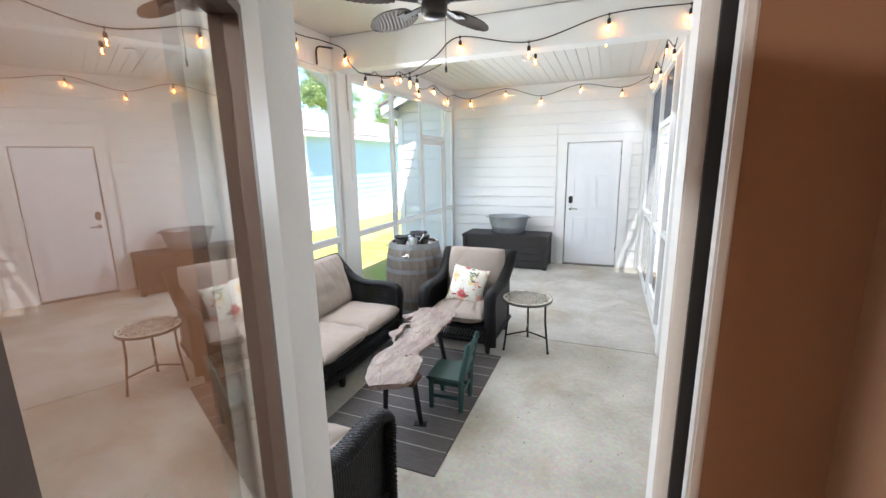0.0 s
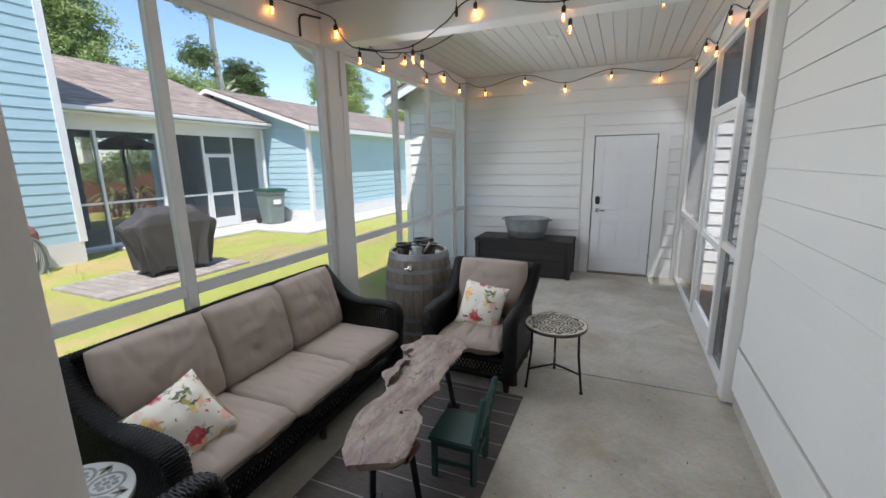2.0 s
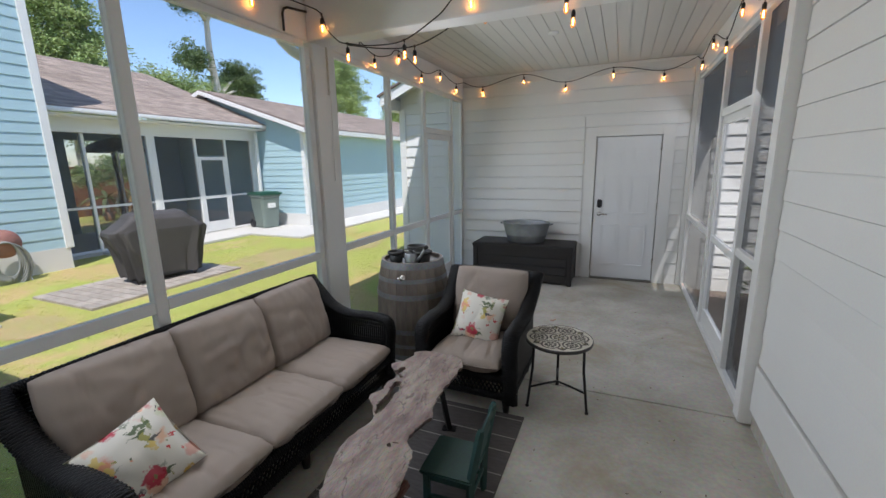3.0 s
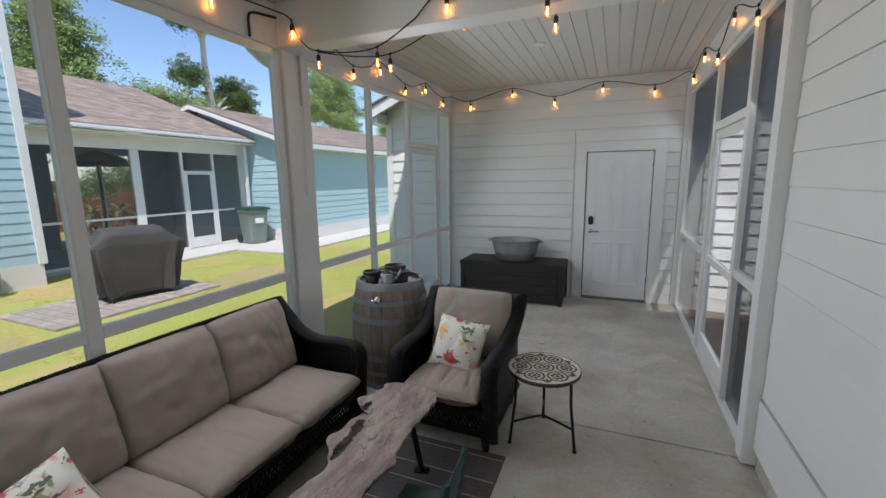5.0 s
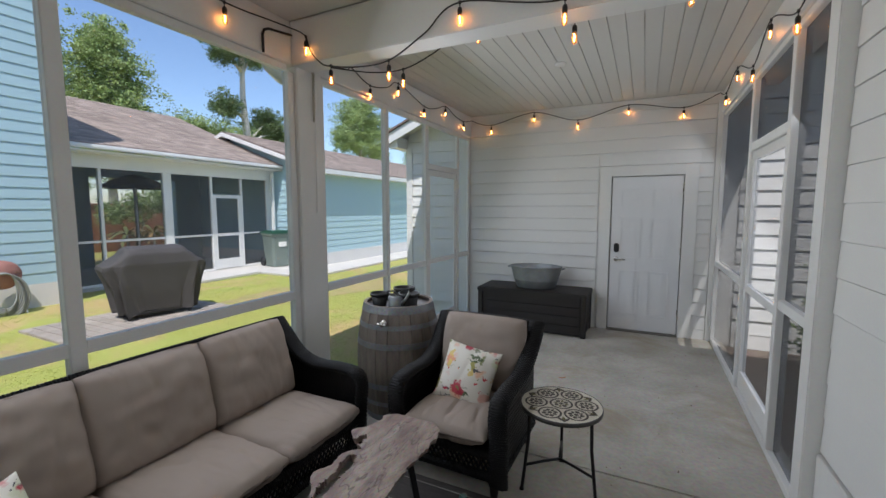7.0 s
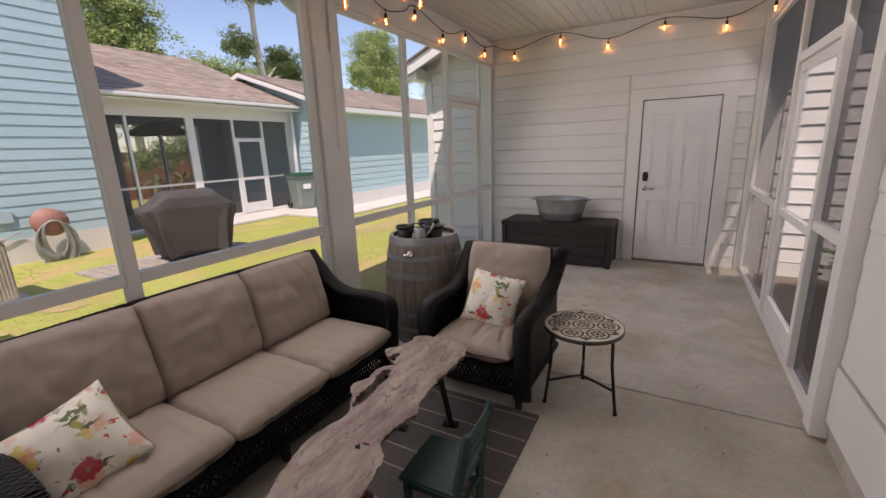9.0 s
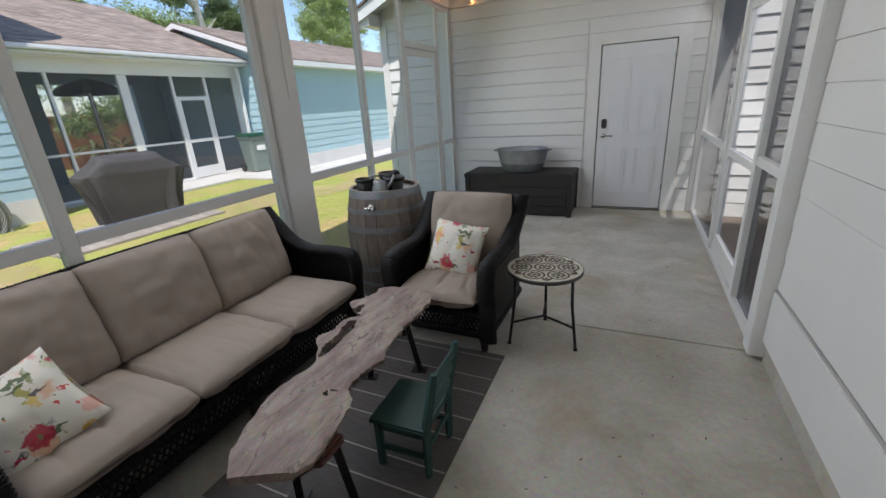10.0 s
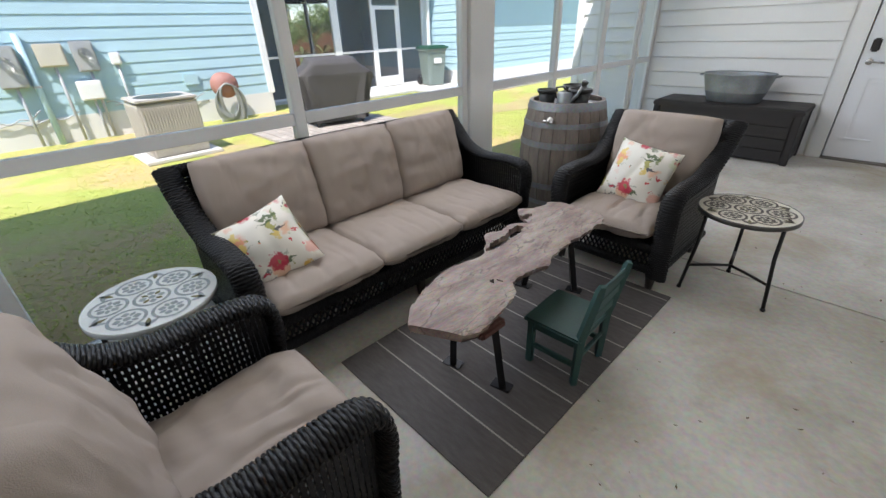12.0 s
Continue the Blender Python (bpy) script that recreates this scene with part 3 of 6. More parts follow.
    part("porch_ceiling", blocks((-13.5, -10.08, 6.06, 11.55, 2.84, 2.88)), CEIL, h)
    return h


def palm(base, seed, n, reach):
    rnd = random.Random(seed)
    t = thing("potted_palm", "spiky palm in a clay pot behind the neighbouring porch", "potted plant", Matrix.Translation(base), "potted palms")
    part("pot", revolve([(0.13, 0.0), (0.2, 0.32), (0.17, 0.32), (0.12, 0.05)], 20, close=False), material("clay_pot_glaze", (0.3, 0.16, 0.1), 0.6), t, "", True)
    part("stem", tube([(0, 0, 0.05), (0.02, 0, 0.5), (0, 0.02, 0.8)], 0.04, 8), TREEBARK, t)
    for k in range(n):
        a, up = 2 * math.pi * k / n + rnd.random(), rnd.uniform(0.2, 1.0)
        pts = [Vector((math.cos(a) * reach * s, math.sin(a) * reach * s, 0.8 + up * s - 0.8 * s * s)) for s in (0, 0.25, 0.5, 0.75, 1.0)]
        part("frond", tube(pts, 0.03, 4, radii=[0.012, 0.05, 0.06, 0.04, 0.006], flat=0.15), PALM if k % 3 else PALMDRY, t)
    return t


SHINGLES = material("brown_shingle_tabs", (0.44, 0.355, 0.295), 0.9, coarse=3, fine=150, vary=0.2, bump=0.4, other=(0.31, 0.245, 0.205))
nt = SHINGLES.node_tree
geo = nt.nodes.new("ShaderNodeNewGeometry")
for nd in nt.nodes:
    if nd.bl_idname == "ShaderNodeMapRange" and nd.outputs[0].links and nd.outputs[0].links[0].to_socket.name == "Value":
        nd.inputs[3].default_value, nd.inputs[4].default_value = 0.85, 1.35
        nt.links.new(geo.outputs["Random Per Island"], nd.inputs[0])
neighbour()
solid("pavement", blocks((-9.9, -8.75, 6.9, 11.5, GZ, -0.06), (-9.2, -6.95, 9.9, 24, GZ, -0.065), bevel=0.01), SLAB, "pale concrete walk along the blue house", "walk", "structure")

TREEBARK = material("grey_tree_bark", (0.62, 0.58, 0.53), 0.9, coarse=6, fine=60, vary=0.14, bump=0.5, stretch=(3, 3, 0.6))
PALM = material("palm_frond_green", (0.16, 0.2, 0.06), 0.6, vary=0.3)
PALMDRY = material("palm_frond_tan", (0.42, 0.27, 0.1), 0.7, vary=0.3)
palm((-16.6, 10.7, GZ), 1, 20, 0.95)
palm((-16.9, 11.8, GZ), 2, 18, 0.9)
solid("brick_wall", blocks((-19.6, -19.2, 8.0, 17.0, GZ, 1.75), (-19.65, -19.15, 8.0, 17.0, 1.75, 1.85)), material("orange_brick", (0.4, 0.18, 0.11), 0.85, coarse=5, fine=30, vary=0.3), "low orange-brown brick wall behind the blue house", "wall", "structure")
umb = thing("patio_umbrella", "dark closed-edge patio umbrella on the neighbouring porch", "umbrella", pose(-11.2, 8.28, -0.05) @ Matrix.Diagonal((1.15, 1.15, 1, 1)))
part("pole", tube([(0, 0, 0), (0, 0, 2.55)], 0.02, 8), TRIM, umb)
part("canopy", revolve([(0.62, 2.2), (0.6, 2.28), (0.35, 2.45), (0.02, 2.56), (0.3, 2.42), (0.56, 2.24), (0.62, 2.2)], 10, close=False), material("dark_umbrella_cloth", (0.03, 0.03, 0.035), 0.8), umb, "dark cloth canopy")

# ---- furniture ----
WICKER = material("black_woven_resin", (0.006, 0.006, 0.007), 0.36, coarse=25, fine=220, vary=0.3, bump=0.2, gloss=0.24)
LEG = material("dark_stained_leg", (0.028, 0.02, 0.018), 0.45, vary=0.2)
FABRIC = material("taupe_cushion_fabric", (0.378, 0.318, 0.277), 0.92, coarse=2.2, fine=420, vary=0.1, bump=0.25, gloss=0.15)
nt = FABRIC.node_tree
crease, cb, cm = nt.nodes.new("ShaderNodeTexNoise"), nt.nodes.new("ShaderNodeBump"), nt.nodes.new("ShaderNodeMapping")
cm.inputs["Scale"].default_value = (1.0, 0.55, 1.0)
crease.inputs["Scale"].default_value, crease.inputs["Distortion"].default_value, crease.inputs["Detail"].default_value = 5.5, 1.0, 2.0
cb.inputs["Strength"].default_value, cb.inputs["Distance"].default_value = 0.42, 0.03
nt.links.new(next(q for q in nt.nodes if q.bl_idname == "ShaderNodeTexCoord").outputs["Object"], cm.inputs["Vector"])
nt.links.new(cm.outputs[0], crease.inputs["Vector"])
nt.links.new(crease.outputs["Fac"], cb.inputs["Height"])
nt.links.new(next(q for q in nt.nodes if q.bl_idname == "ShaderNodeBump" and q != cb).outputs["Normal"], cb.inputs["Normal"])
nt.links.new(cb.outputs["Normal"], nt.nodes["Principled BSDF"].inputs["Normal"])
PIPING = material("taupe_piping", (0.36, 0.29, 0.25), 0.9, fine=300, gloss=0.15)


def floral():
    """Off-white cotton with a loose print of red, coral and yellow flowers and green leaves."""
    m = material("floral_print_cotton", (0.82, 0.79, 0.71), 0.9, coarse=3, fine=380, vary=0.05, bump=0.2, gloss=0.15)
    nt = m.node_tree
    n, l = nt.nodes, nt.links
    bsdf = n["Principled BSDF"]
    base = bsdf.inputs["Base Color"].links[0].from_socket
    tc = n.new("ShaderNodeTexCoord")
    warp, add = n.new("ShaderNodeTexNoise"), n.new("ShaderNodeMixRGB")
    warp.inputs["Scale"].default_value = 38
    l.new(tc.outputs["Object"], warp.inputs["Vector"])
    add.blend_type = 'LINEAR_LIGHT'
    add.inputs[0].default_value = 0.03
    l.new(tc.outputs["Object"], add.inputs[1])
    l.new(warp.outputs["Color"], add.inputs[2])
    flat = n.new("ShaderNodeVectorMath")
    flat.operation = 'MULTIPLY'
    flat.inputs[1].default_value = (1, 1, 0)
    l.new(add.outputs[0], flat.inputs[0])
    last = base
    red = [(0.0, (0.6, 0.06, 0.07)), (0.3, (0.72, 0.2, 0.16)), (0.5, (0.5, 0.04, 0.08)), (0.75, (0.76, 0.34, 0.2))]
    soft = [(0.0, (0.78, 0.5, 0.34)), (0.3, (0.82, 0.7, 0.34)), (0.55, (0.78, 0.46, 0.38)), (0.8, (0.66, 0.68, 0.5))]
    green = [(0.0, (0.1, 0.14, 0.07)), (0.35, (0.09, 0.09, 0.1)), (0.6, (0.24, 0.27, 0.12)), (0.8, (0.38, 0.36, 0.1))]
    gold = [(0.0, (0.7, 0.45, 0.08)), (0.5, (0.75, 0.58, 0.2))]
    for scale, cut, pal, shape, share_of in ((8.0, 0.38, soft, (1, 1, 1), 0.85), (19.0, 0.33, green, (1, 0.3, 1), 0.75), (22.0, 0.32, green, (0.3, 1, 1), 0.85), (9.5, 0.42, red, (1, 1, 1), 0.8), (13.0, 0.3, gold, (1, 0.8, 1), 0.5), (9.5, 0.13, green, (1, 1, 1), 0.8), (26.0, 0.24, red, (1, 1, 1), 0.3), (34.0, 0.26, green, (1, 1, 1), 0.2)):
        mp, vo = n.new("ShaderNodeMapping"), n.new("ShaderNodeTexVoronoi")
        mp.inputs["Scale"].default_value = shape
        mp.inputs["Location"].default_value = (scale * 0.13, 0.31, 0)
        vo.inputs["Scale"].default_value = scale
        vo.inputs["Randomness"].default_value = 0.8
        l.new(flat.outputs[0], mp.inputs["Vector"])
        l.new(mp.outputs[0], vo.inputs["Vector"])
        less, ramp, mix = n.new("ShaderNodeMapRange"), n.new("ShaderNodeValToRGB"), n.new("ShaderNodeMix")
        less.inputs["From Min"].default_value, less.inputs["From Max"].default_value = cut, cut * 0.8
        less.inputs["To Max"].default_value = 0.92
        l.new(vo.outputs["Distance"], less.inputs["Value"])
        ramp.color_ramp.interpolation = 'CONSTANT'
        e = ramp.color_ramp.elements
        e[0].position, e[0].color = pal[0][0], (*pal[0][1], 1)
        e[1].position, e[1].color = pal[1][0], (*pal[1][1], 1)
        for p, c in pal[2:]:
            q = e.new(p)
            q.color = (*c, 1)
        sep = n.new("ShaderNodeSeparateColor")
        l.new(vo.outputs["Color"], sep.inputs[0])
        l.new(sep.outputs[0], ramp.inputs[0])
        gate, both = n.new("ShaderNodeMath"), n.new("ShaderNodeMath")
        gate.operation, both.operation = 'LESS_THAN', 'MULTIPLY'
        gate.inputs[1].default_value = share_of
        l.new(sep.outputs[1], gate.inputs[0])
        l.new(less.outputs[0], both.inputs[0])
        l.new(gate.outputs[0], both.inputs[1])
        mix.data_type = 'RGBA'
        l.new(both.outputs[0], mix.inputs[0])
        l.new(last, mix.inputs[6])
        l.new(ramp.outputs[0], mix.inputs[7])
        last = mix.outputs[2]
    l.new(last, bsdf.inputs["Base Color"])
    return m


FLORAL = floral()


def cushion(a, b, c, seed=0, pinch=0.0, wrinkle=0.006, cuts=18, sag=0.0, pucker=0.0):
    """A stuffed cushion of half-sizes a, b, c, rounded at its edges; pinch draws the sides in and leaves pointed corners."""
    bm = bmesh.new()
    bmesh.ops.create_cube(bm, size=2.0)
    bmesh.ops.subdivide_edges(bm, edges=bm.edges[:], cuts=cuts, use_grid_fill=True)
    for v in bm.verts:
        x, y, z = v.co
        ex, ey = abs(x), abs(y)
        fall = (max(0.0, 1 - ex ** 5)) ** 0.45 * (max(0.0, 1 - ey ** 5)) ** 0.45 if not pinch else (max(0.0, 1 - ex ** 2.2)) ** 0.6 * (max(0.0, 1 - ey ** 2.2)) ** 0.6
        low = 0.3 if not pinch else 0.03
        t = low + (1 - low) * fall
        crown = 1.0 + (0.3 * (1 - x * x) * (1 - y * y) if not pinch else 0.0)
        sx = 1 - pinch * (1 - y * y) - (0.035 * y ** 6 if not pinch else 0)
        sy = 1 - pinch * (1 - x * x) - (0.035 * x ** 6 if not pinch else 0)
        side = 1 + (0.02 * (1 - z * z) if not pinch else 0)
        p = Vector((a * x * sx * side, b * y * sy * side, c * z * t * crown))
        q = Vector((p.x * 3.2 + seed * 3.7, p.y * 5.5, p.z * 2 + seed))
        f = noise.noise(q) * 0.6 + noise.noise(q * 2.7) * 0.4
        ridge = 1 - abs(noise.noise(Vector((p.x * 7 + seed, p.y * 2.2 + p.x * 2, seed))))
        p.z += wrinkle * f * (1 if z > 0 else -1) * 1.6 - wrinkle * 0.7 * max(0, ridge - 0.86) / 0.14 * (1 if z > 0 else -1)
        p.z -= sag * (1 - x * x) * (1 if z > 0 else 0)
        if pucker and z > 0:
            reach = max(0.0, 1 - abs(y + 0.45) / 0.5)
            for k in range(5):
                at = -0.6 + 0.3 * k + 0.09 * math.sin(seed * 2.3 + k * 1.9) + 0.14 * math.sin(seed + k) * (y + 0.45)
                p.z -= pucker * (0.5 + 0.5 * math.sin(seed * 1.7 + k * 2.6)) * reach * math.exp(-((x - at) / 0.045) ** 2)
        v.co = p
    return bm


def edge_ring(a, b, n=60, r=0.005):
    pts = []
    for k in range(n + 1):
        t = 2 * math.pi * k / n
        cs, sn = math.cos(t), math.sin(t)
        pts.append((a * math.copysign(abs(cs) ** 0.22, cs), b * math.copysign(abs(sn) ** 0.22, sn), 0))
    return tube(pts, r, 6)


def smooth_path(keys, step):
    """Points at even steps along a soft curve through the keys."""
    k = [Vector(p) for p in keys]
    out = []
    for i in range(len(k) - 1):
        p0, p1, p2, p3 = k[max(i - 1, 0)], k[i], k[i + 1], k[min(i + 2, len(k) - 1)]
        n = max(1, int((p2 - p1).length / step))
        for j in range(n):
            t = j / n
            out.append(0.5 * (2 * p1 + (p2 - p0) * t + (2 * p0 - 5 * p1 + 4 * p2 - p3) * t * t + (3 * p1 - p0 - 3 * p2 + p3) * t ** 3))
    out.append(k[-1])
    return out


def woven_roll(keys, r, flat=1.0, step=0.0118, n=33):
    """A bar wrapped with cane: a core and, close together, one strand after the other around it."""
    pts = smooth_path(keys, step)
    bm = tube(pts, r * 0.86, 10, flat=flat)
    up = None
    for i, p in enumerate(pts):
        d = (pts[min(i + 1, len(pts) - 1)] - pts[max(i - 1, 0)]).normalized()
        if up is None:
            up = Vector((0, 0, 1)) if abs(d.z) < 0.9 else Vector((1, 0, 0))
        side = d.cross(up).normalized()
        up = side.cross(d).normalized()
        lean = 0.001 * math.sin(i * 1.7)
        rings = []
        for k in range(n):
            a = 2 * math.pi * k / n
            e = r + 0.0022 * math.sin(a * 8 + (i % 2) * math.pi)
            c = p + side * (e * math.cos(a)) + up * ((e - r + r * flat) * math.sin(a)) + d * (lean * math.sin(a * 2))
            o = (side * math.cos(a) * flat + up * math.sin(a)).normalized()
            h = 0.0058
            rings.append([bm.verts.new(c + (o * 0.55 * math.cos(q) + d * math.sin(q)) * h) for q in (-1.6, -0.55, 0.55, 1.6)])
        for k in range(n):
            a, b = rings[k], rings[(k + 1) % n]
            for q in range(3):
                bm.faces.new((a[q], a[q + 1], b[q + 1], b[q]))
    return bm


def bar(name, keys, r, flat, parent):
    return tagged(part(name, woven_roll(keys, r, flat), WICKER, parent, "", True), kind="stuff")


def strand(verts, faces, p, q, w, d):
    """A flat strand from p to q, w wide and d thick, into plain lists."""
    p, q = Vector(p), Vector(q)
    ax = (q - p).normalized()
    nrm = Vector((1, 0, 0)) if abs(d[0]) > 0 else Vector((0, 1, 0))
    side = ax.cross(nrm).normalized() * w / 2
    th = nrm * (abs(d[0]) + abs(d[1])) / 2
    i = len(verts)
    for e in (p, q):
        verts += [tuple(e + side + th), tuple(e - side + th), tuple(e - side - th), tuple(e + side - th)]
    faces += [(i, i + 1, i + 5, i + 4), (i + 1, i + 2, i + 6, i + 5), (i + 2, i + 3, i + 7, i + 6), (i + 3, i, i + 4, i + 7)]


def lattice(name, parent, verts, faces, mat):
    me = bpy.data.meshes.new(name)
    me.from_pydata(verts, [], faces)
    me.materials.append(mat)
    ob = tagged(new(name, me), kind="stuff")
    ob.parent = parent
    return ob


def arm_top(y):
    """Height of the arm's line over the seat's depth."""
    return 0.585 if y < 0.0 else 0.585 + 0.27 * min(1.0, y / 0.38) ** 1.7


def wicker_seat(name, label, category, w, n, m, group="", seed=0, rumple=0.011):
    t = thing(name, label, category, m, group)
    h = w / 2
    for s in (-1, 1):
        x = s * (h - 0.055)
        fl = s * 0.015
        keys = [(x, -0.365, 0.1), (x, -0.375, 0.36), (x, -0.385, 0.5), (x, -0.345, 0.575), (x, -0.2, 0.592), (x, 0.0, 0.59), (x + fl * 0.3, 0.15, 0.64), (x + fl, 0.28, 0.75), (x + fl * 1.2, 0.37, 0.845)]
        bar("arm", keys, 0.025, 2.15, t)
        vs, fs = [], []
        y = -0.35
        while y < 0.36:
            strand(vs, fs, (x, y, 0.13), (x, y, arm_top(y) - 0.02), 0.0132, (0.006, 0))
            y += 0.0185
        z = 0.13
        while z < 0.6:
            strand(vs, fs, (x + 0.004, -0.36, z), (x + 0.004, 0.34, z), 0.0125, (0.005, 0))
            z += 0.0265
        lattice("side_panel", t, vs, fs, WICKER)
        bar("side_rail", [(x, -0.36, 0.13), (x, 0.36, 0.13)], 0.02, 1.2, t)
    vs, fs = [], []
    x = -h + 0.1
    while x < h - 0.12:
        strand(vs, fs, (x, -0.36, 0.15), (x + 0.055, -0.36, 0.245), 0.009, (0, 0.006))
        strand(vs, fs, (x + 0.055, -0.355, 0.15), (x, -0.355, 0.245), 0.009, (0, 0.006))
        x += 0.03
    lattice("front_lattice", t, vs, fs, WICKER)
    bar("front_rail", [(-h + 0.07, -0.36, 0.265), (h - 0.07, -0.36, 0.265)], 0.024, 1.1, t)
    bar("front_rail", [(-h + 0.07, -0.36, 0.135), (h - 0.07, -0.36, 0.135)], 0.022, 1.1, t)
    part("seat_deck", blocks((-h + 0.08, h - 0.08, -0.33, 0.34, 0.25, 0.28)), WICKER, t)
    vs, fs = [], []
    z = 0.13
    while z < 0.83:
        yy = 0.3 + 0.1 * (z - 0.13) / 0.7
        strand(vs, fs, (-h + 0.06, yy, z), (h - 0.06, yy, z), 0.017, (0, 0.006))
        z += 0.0185
    x = -h + 0.07
    while x < h - 0.06:
        strand(vs, fs, (x, 0.304, 0.13), (x, 0.404, 0.83), 0.012, (0, 0.006))
        x += 0.03
    lattice("back_panel", t, vs, fs, WICKER)
    bar("back_rail", [(-h + 0.02, 0.385, 0.83), (0, 0.4, 0.835), (h - 0.02, 0.385, 0.83)], 0.02, 1.3, t)
    xs = (-h + 0.09, h - 0.09) if n == 1 else (-h + 0.09, 0.0, h - 0.09)
    for x in xs:
        for y in (-0.33, 0.3):
            part("leg", revolve([(0.02, 0.0), (0.024, 0.03), (0.033, 0.14)], 12, pose(x, y, 0)), LEG, t, "", True)
    inner = w - 0.235
    cw = inner / n
    for k in range(n):
        x = -inner / 2 + cw * (k + 0.5)
        c = part("seat_cushion", cushion(cw / 2 - 0.002, 0.335, 0.072, seed + k, wrinkle=rumple, sag=0.012, cuts=46, pucker=0.016), FABRIC, t, "taupe fabric seat cushion", True)
        c.matrix_basis = pose(x, -0.085, 0.356, -1.5, 0, 0)
        b = part("back_cushion", cushion(cw / 2 + (0.03 if n == 1 else 0.002), 0.25, 0.085, seed + 7 + k, wrinkle=rumple * 1.3, cuts=30), FABRIC, t, "taupe fabric back cushion", True)
        b.matrix_basis = pose(x, 0.215, 0.64, 74, 0, (k - (n - 1) / 2) * 1.2)
        p = part("piping", edge_ring(cw / 2 + (0.028 if n == 1 else 0.0), 0.25, r=0.0035), PIPING, b, "", True)
        p.matrix_basis = pose(0, 0, 0.02)
    return t


def throw_pillow(m, seed, label):
    p = tagged(new("throw_pillow", mesh_of(cushion(0.178, 0.178, 0.085, seed, pinch=0.07, wrinkle=0.011, cuts=24), "throw_pillow", FLORAL, True)), label, "pillow", "floral pillows")
    p.matrix_basis = m
    return p


wicker_seat("sofa", "black wicker three-seat sofa with taupe cushions", "sofa", 1.97, 3, pose(-1.385, 3.27, 0, 0, 0, 90), seed=1)
wicker_seat("armchair", "black wicker armchair with taupe cushions beside a barrel", "armchair", 0.77, 1, pose(-0.395, 4.56, 0, 0, 0, -1), "wicker armchairs", seed=20)
wicker_seat("armchair", "black wicker armchair with rumpled taupe cushions by the doorway", "armchair", 0.77, 1, pose(-0.43, 1.965, 0, 0, 0, 180) @ Matrix.Diagonal((1, 0.94, 1, 1)), "wicker armchairs", seed=31, rumple=0.016)
throw_pillow(pose(-1.255, 2.545, 0.535, 52, 8, 66) @ pose(0, 0, 0, 0, 0, 30), 3, "floral print throw pillow leaning in the sofa corner")
throw_pillow(pose(-0.4, 4.53, 0.56, 62, 0, 4) @ pose(0, 0, 0, 0, 0, -9) @ Matrix.Scale(1.06, 4), 5, "floral print throw pillow on the armchair")

# rug
RUGM = material("charcoal_woven_rug", (0.155, 0.142, 0.138), 0.95, coarse=14, fine=320, vary=0.25, bump=0.5, stretch=(1, 4, 1), gloss=0.1)
LINE = material("pale_rug_stripe", (0.42, 0.39, 0.36), 0.95, fine=300, vary=0.2)
rug = thing("rug", "flat charcoal rug with thin pale stripes on the concrete", "rug", pose(-0.43, 3.41, 0.0))
part("field", blocks((-0.46, 0.46, -0.8, 0.8, 0.0, 0.007), bevel=0.002), RUGM, rug)
y = -0.8 + 0.205
k = 0
while y < 0.78:
    part("stripe", blocks((-0.455, 0.455, y - 0.0035, y + 0.0035, 0.0072, 0.0086)), LINE, rug)
    y += 0.135 if k % 2 == 0 else 0.2
    k += 1

# live-edge slab table
SLABWOOD = material("grey_weathered_slab", (0.45, 0.375, 0.305), 0.62, coarse=5.5, fine=45, vary=0.35, bump=0.35, other=(0.2, 0.125, 0.115), stretch=(3.2, 0.9, 3))
nt = SLABWOOD.node_tree
bs = nt.nodes["Principled BSDF"]
src = bs.inputs["Base Color"].links[0].from_socket
mp = next(q for q in nt.nodes if q.bl_idname == "ShaderNodeMapping")
for scale, cut in ((1.6, 0.014), (4.0, 0.008)):
    vo, wob, ad = nt.nodes.new("ShaderNodeTexVoronoi"), nt.nodes.new("ShaderNodeTexNoise"), nt.nodes.new("ShaderNodeMixRGB")
    wob.inputs["Scale"].default_value = 5.0
    ad.blend_type, ad.inputs[0].default_value = 'LINEAR_LIGHT', 0.25
    nt.links.new(mp.outputs[0], wob.inputs["Vector"])
    nt.links.new(mp.outputs[0], ad.inputs[1])
    nt.links.new(wob.outputs["Color"], ad.inputs[2])
    vo.feature = 'DISTANCE_TO_EDGE'
    vo.inputs["Scale"].default_value = scale
    nt.links.new(ad.outputs[0], vo.inputs["Vector"])
    le, mk = nt.nodes.new("ShaderNodeMapRange"), nt.nodes.new("ShaderNodeMix")
    le.inputs[1].default_value, le.inputs[2].default_value = 0.0, cut
    le.inputs[3].default_value, le.inputs[4].default_value = 0.75, 0.0
    nt.links.new(vo.outputs["Distance"], le.inputs[0])
    mk.data_type = 'RGBA'
    mk.inputs[7].default_value = (0.06, 0.035, 0.03, 1)
    nt.links.new(le.outputs[0], mk.inputs[0])
    nt.links.new(src, mk.inputs[6])
    src = mk.outputs[2]
nt.links.new(src, bs.inputs["Base Color"])
stain(SLABWOOD, (0.17, 0.1, 0.095), 6.0, 0.52, 0.68, 0.6)
BARK = material("dark_red_slab_edge", (0.11, 0.04, 0.028), 0.6, coarse=9, fine=60, vary=0.3, bump=0.4)
STEEL = material("black_steel", (0.018, 0.018, 0.02), 0.42, 0.5, vary=0.2)


def bump_at(s, at, width, height):
    return height * math.exp(-((s - at) / width) ** 2)


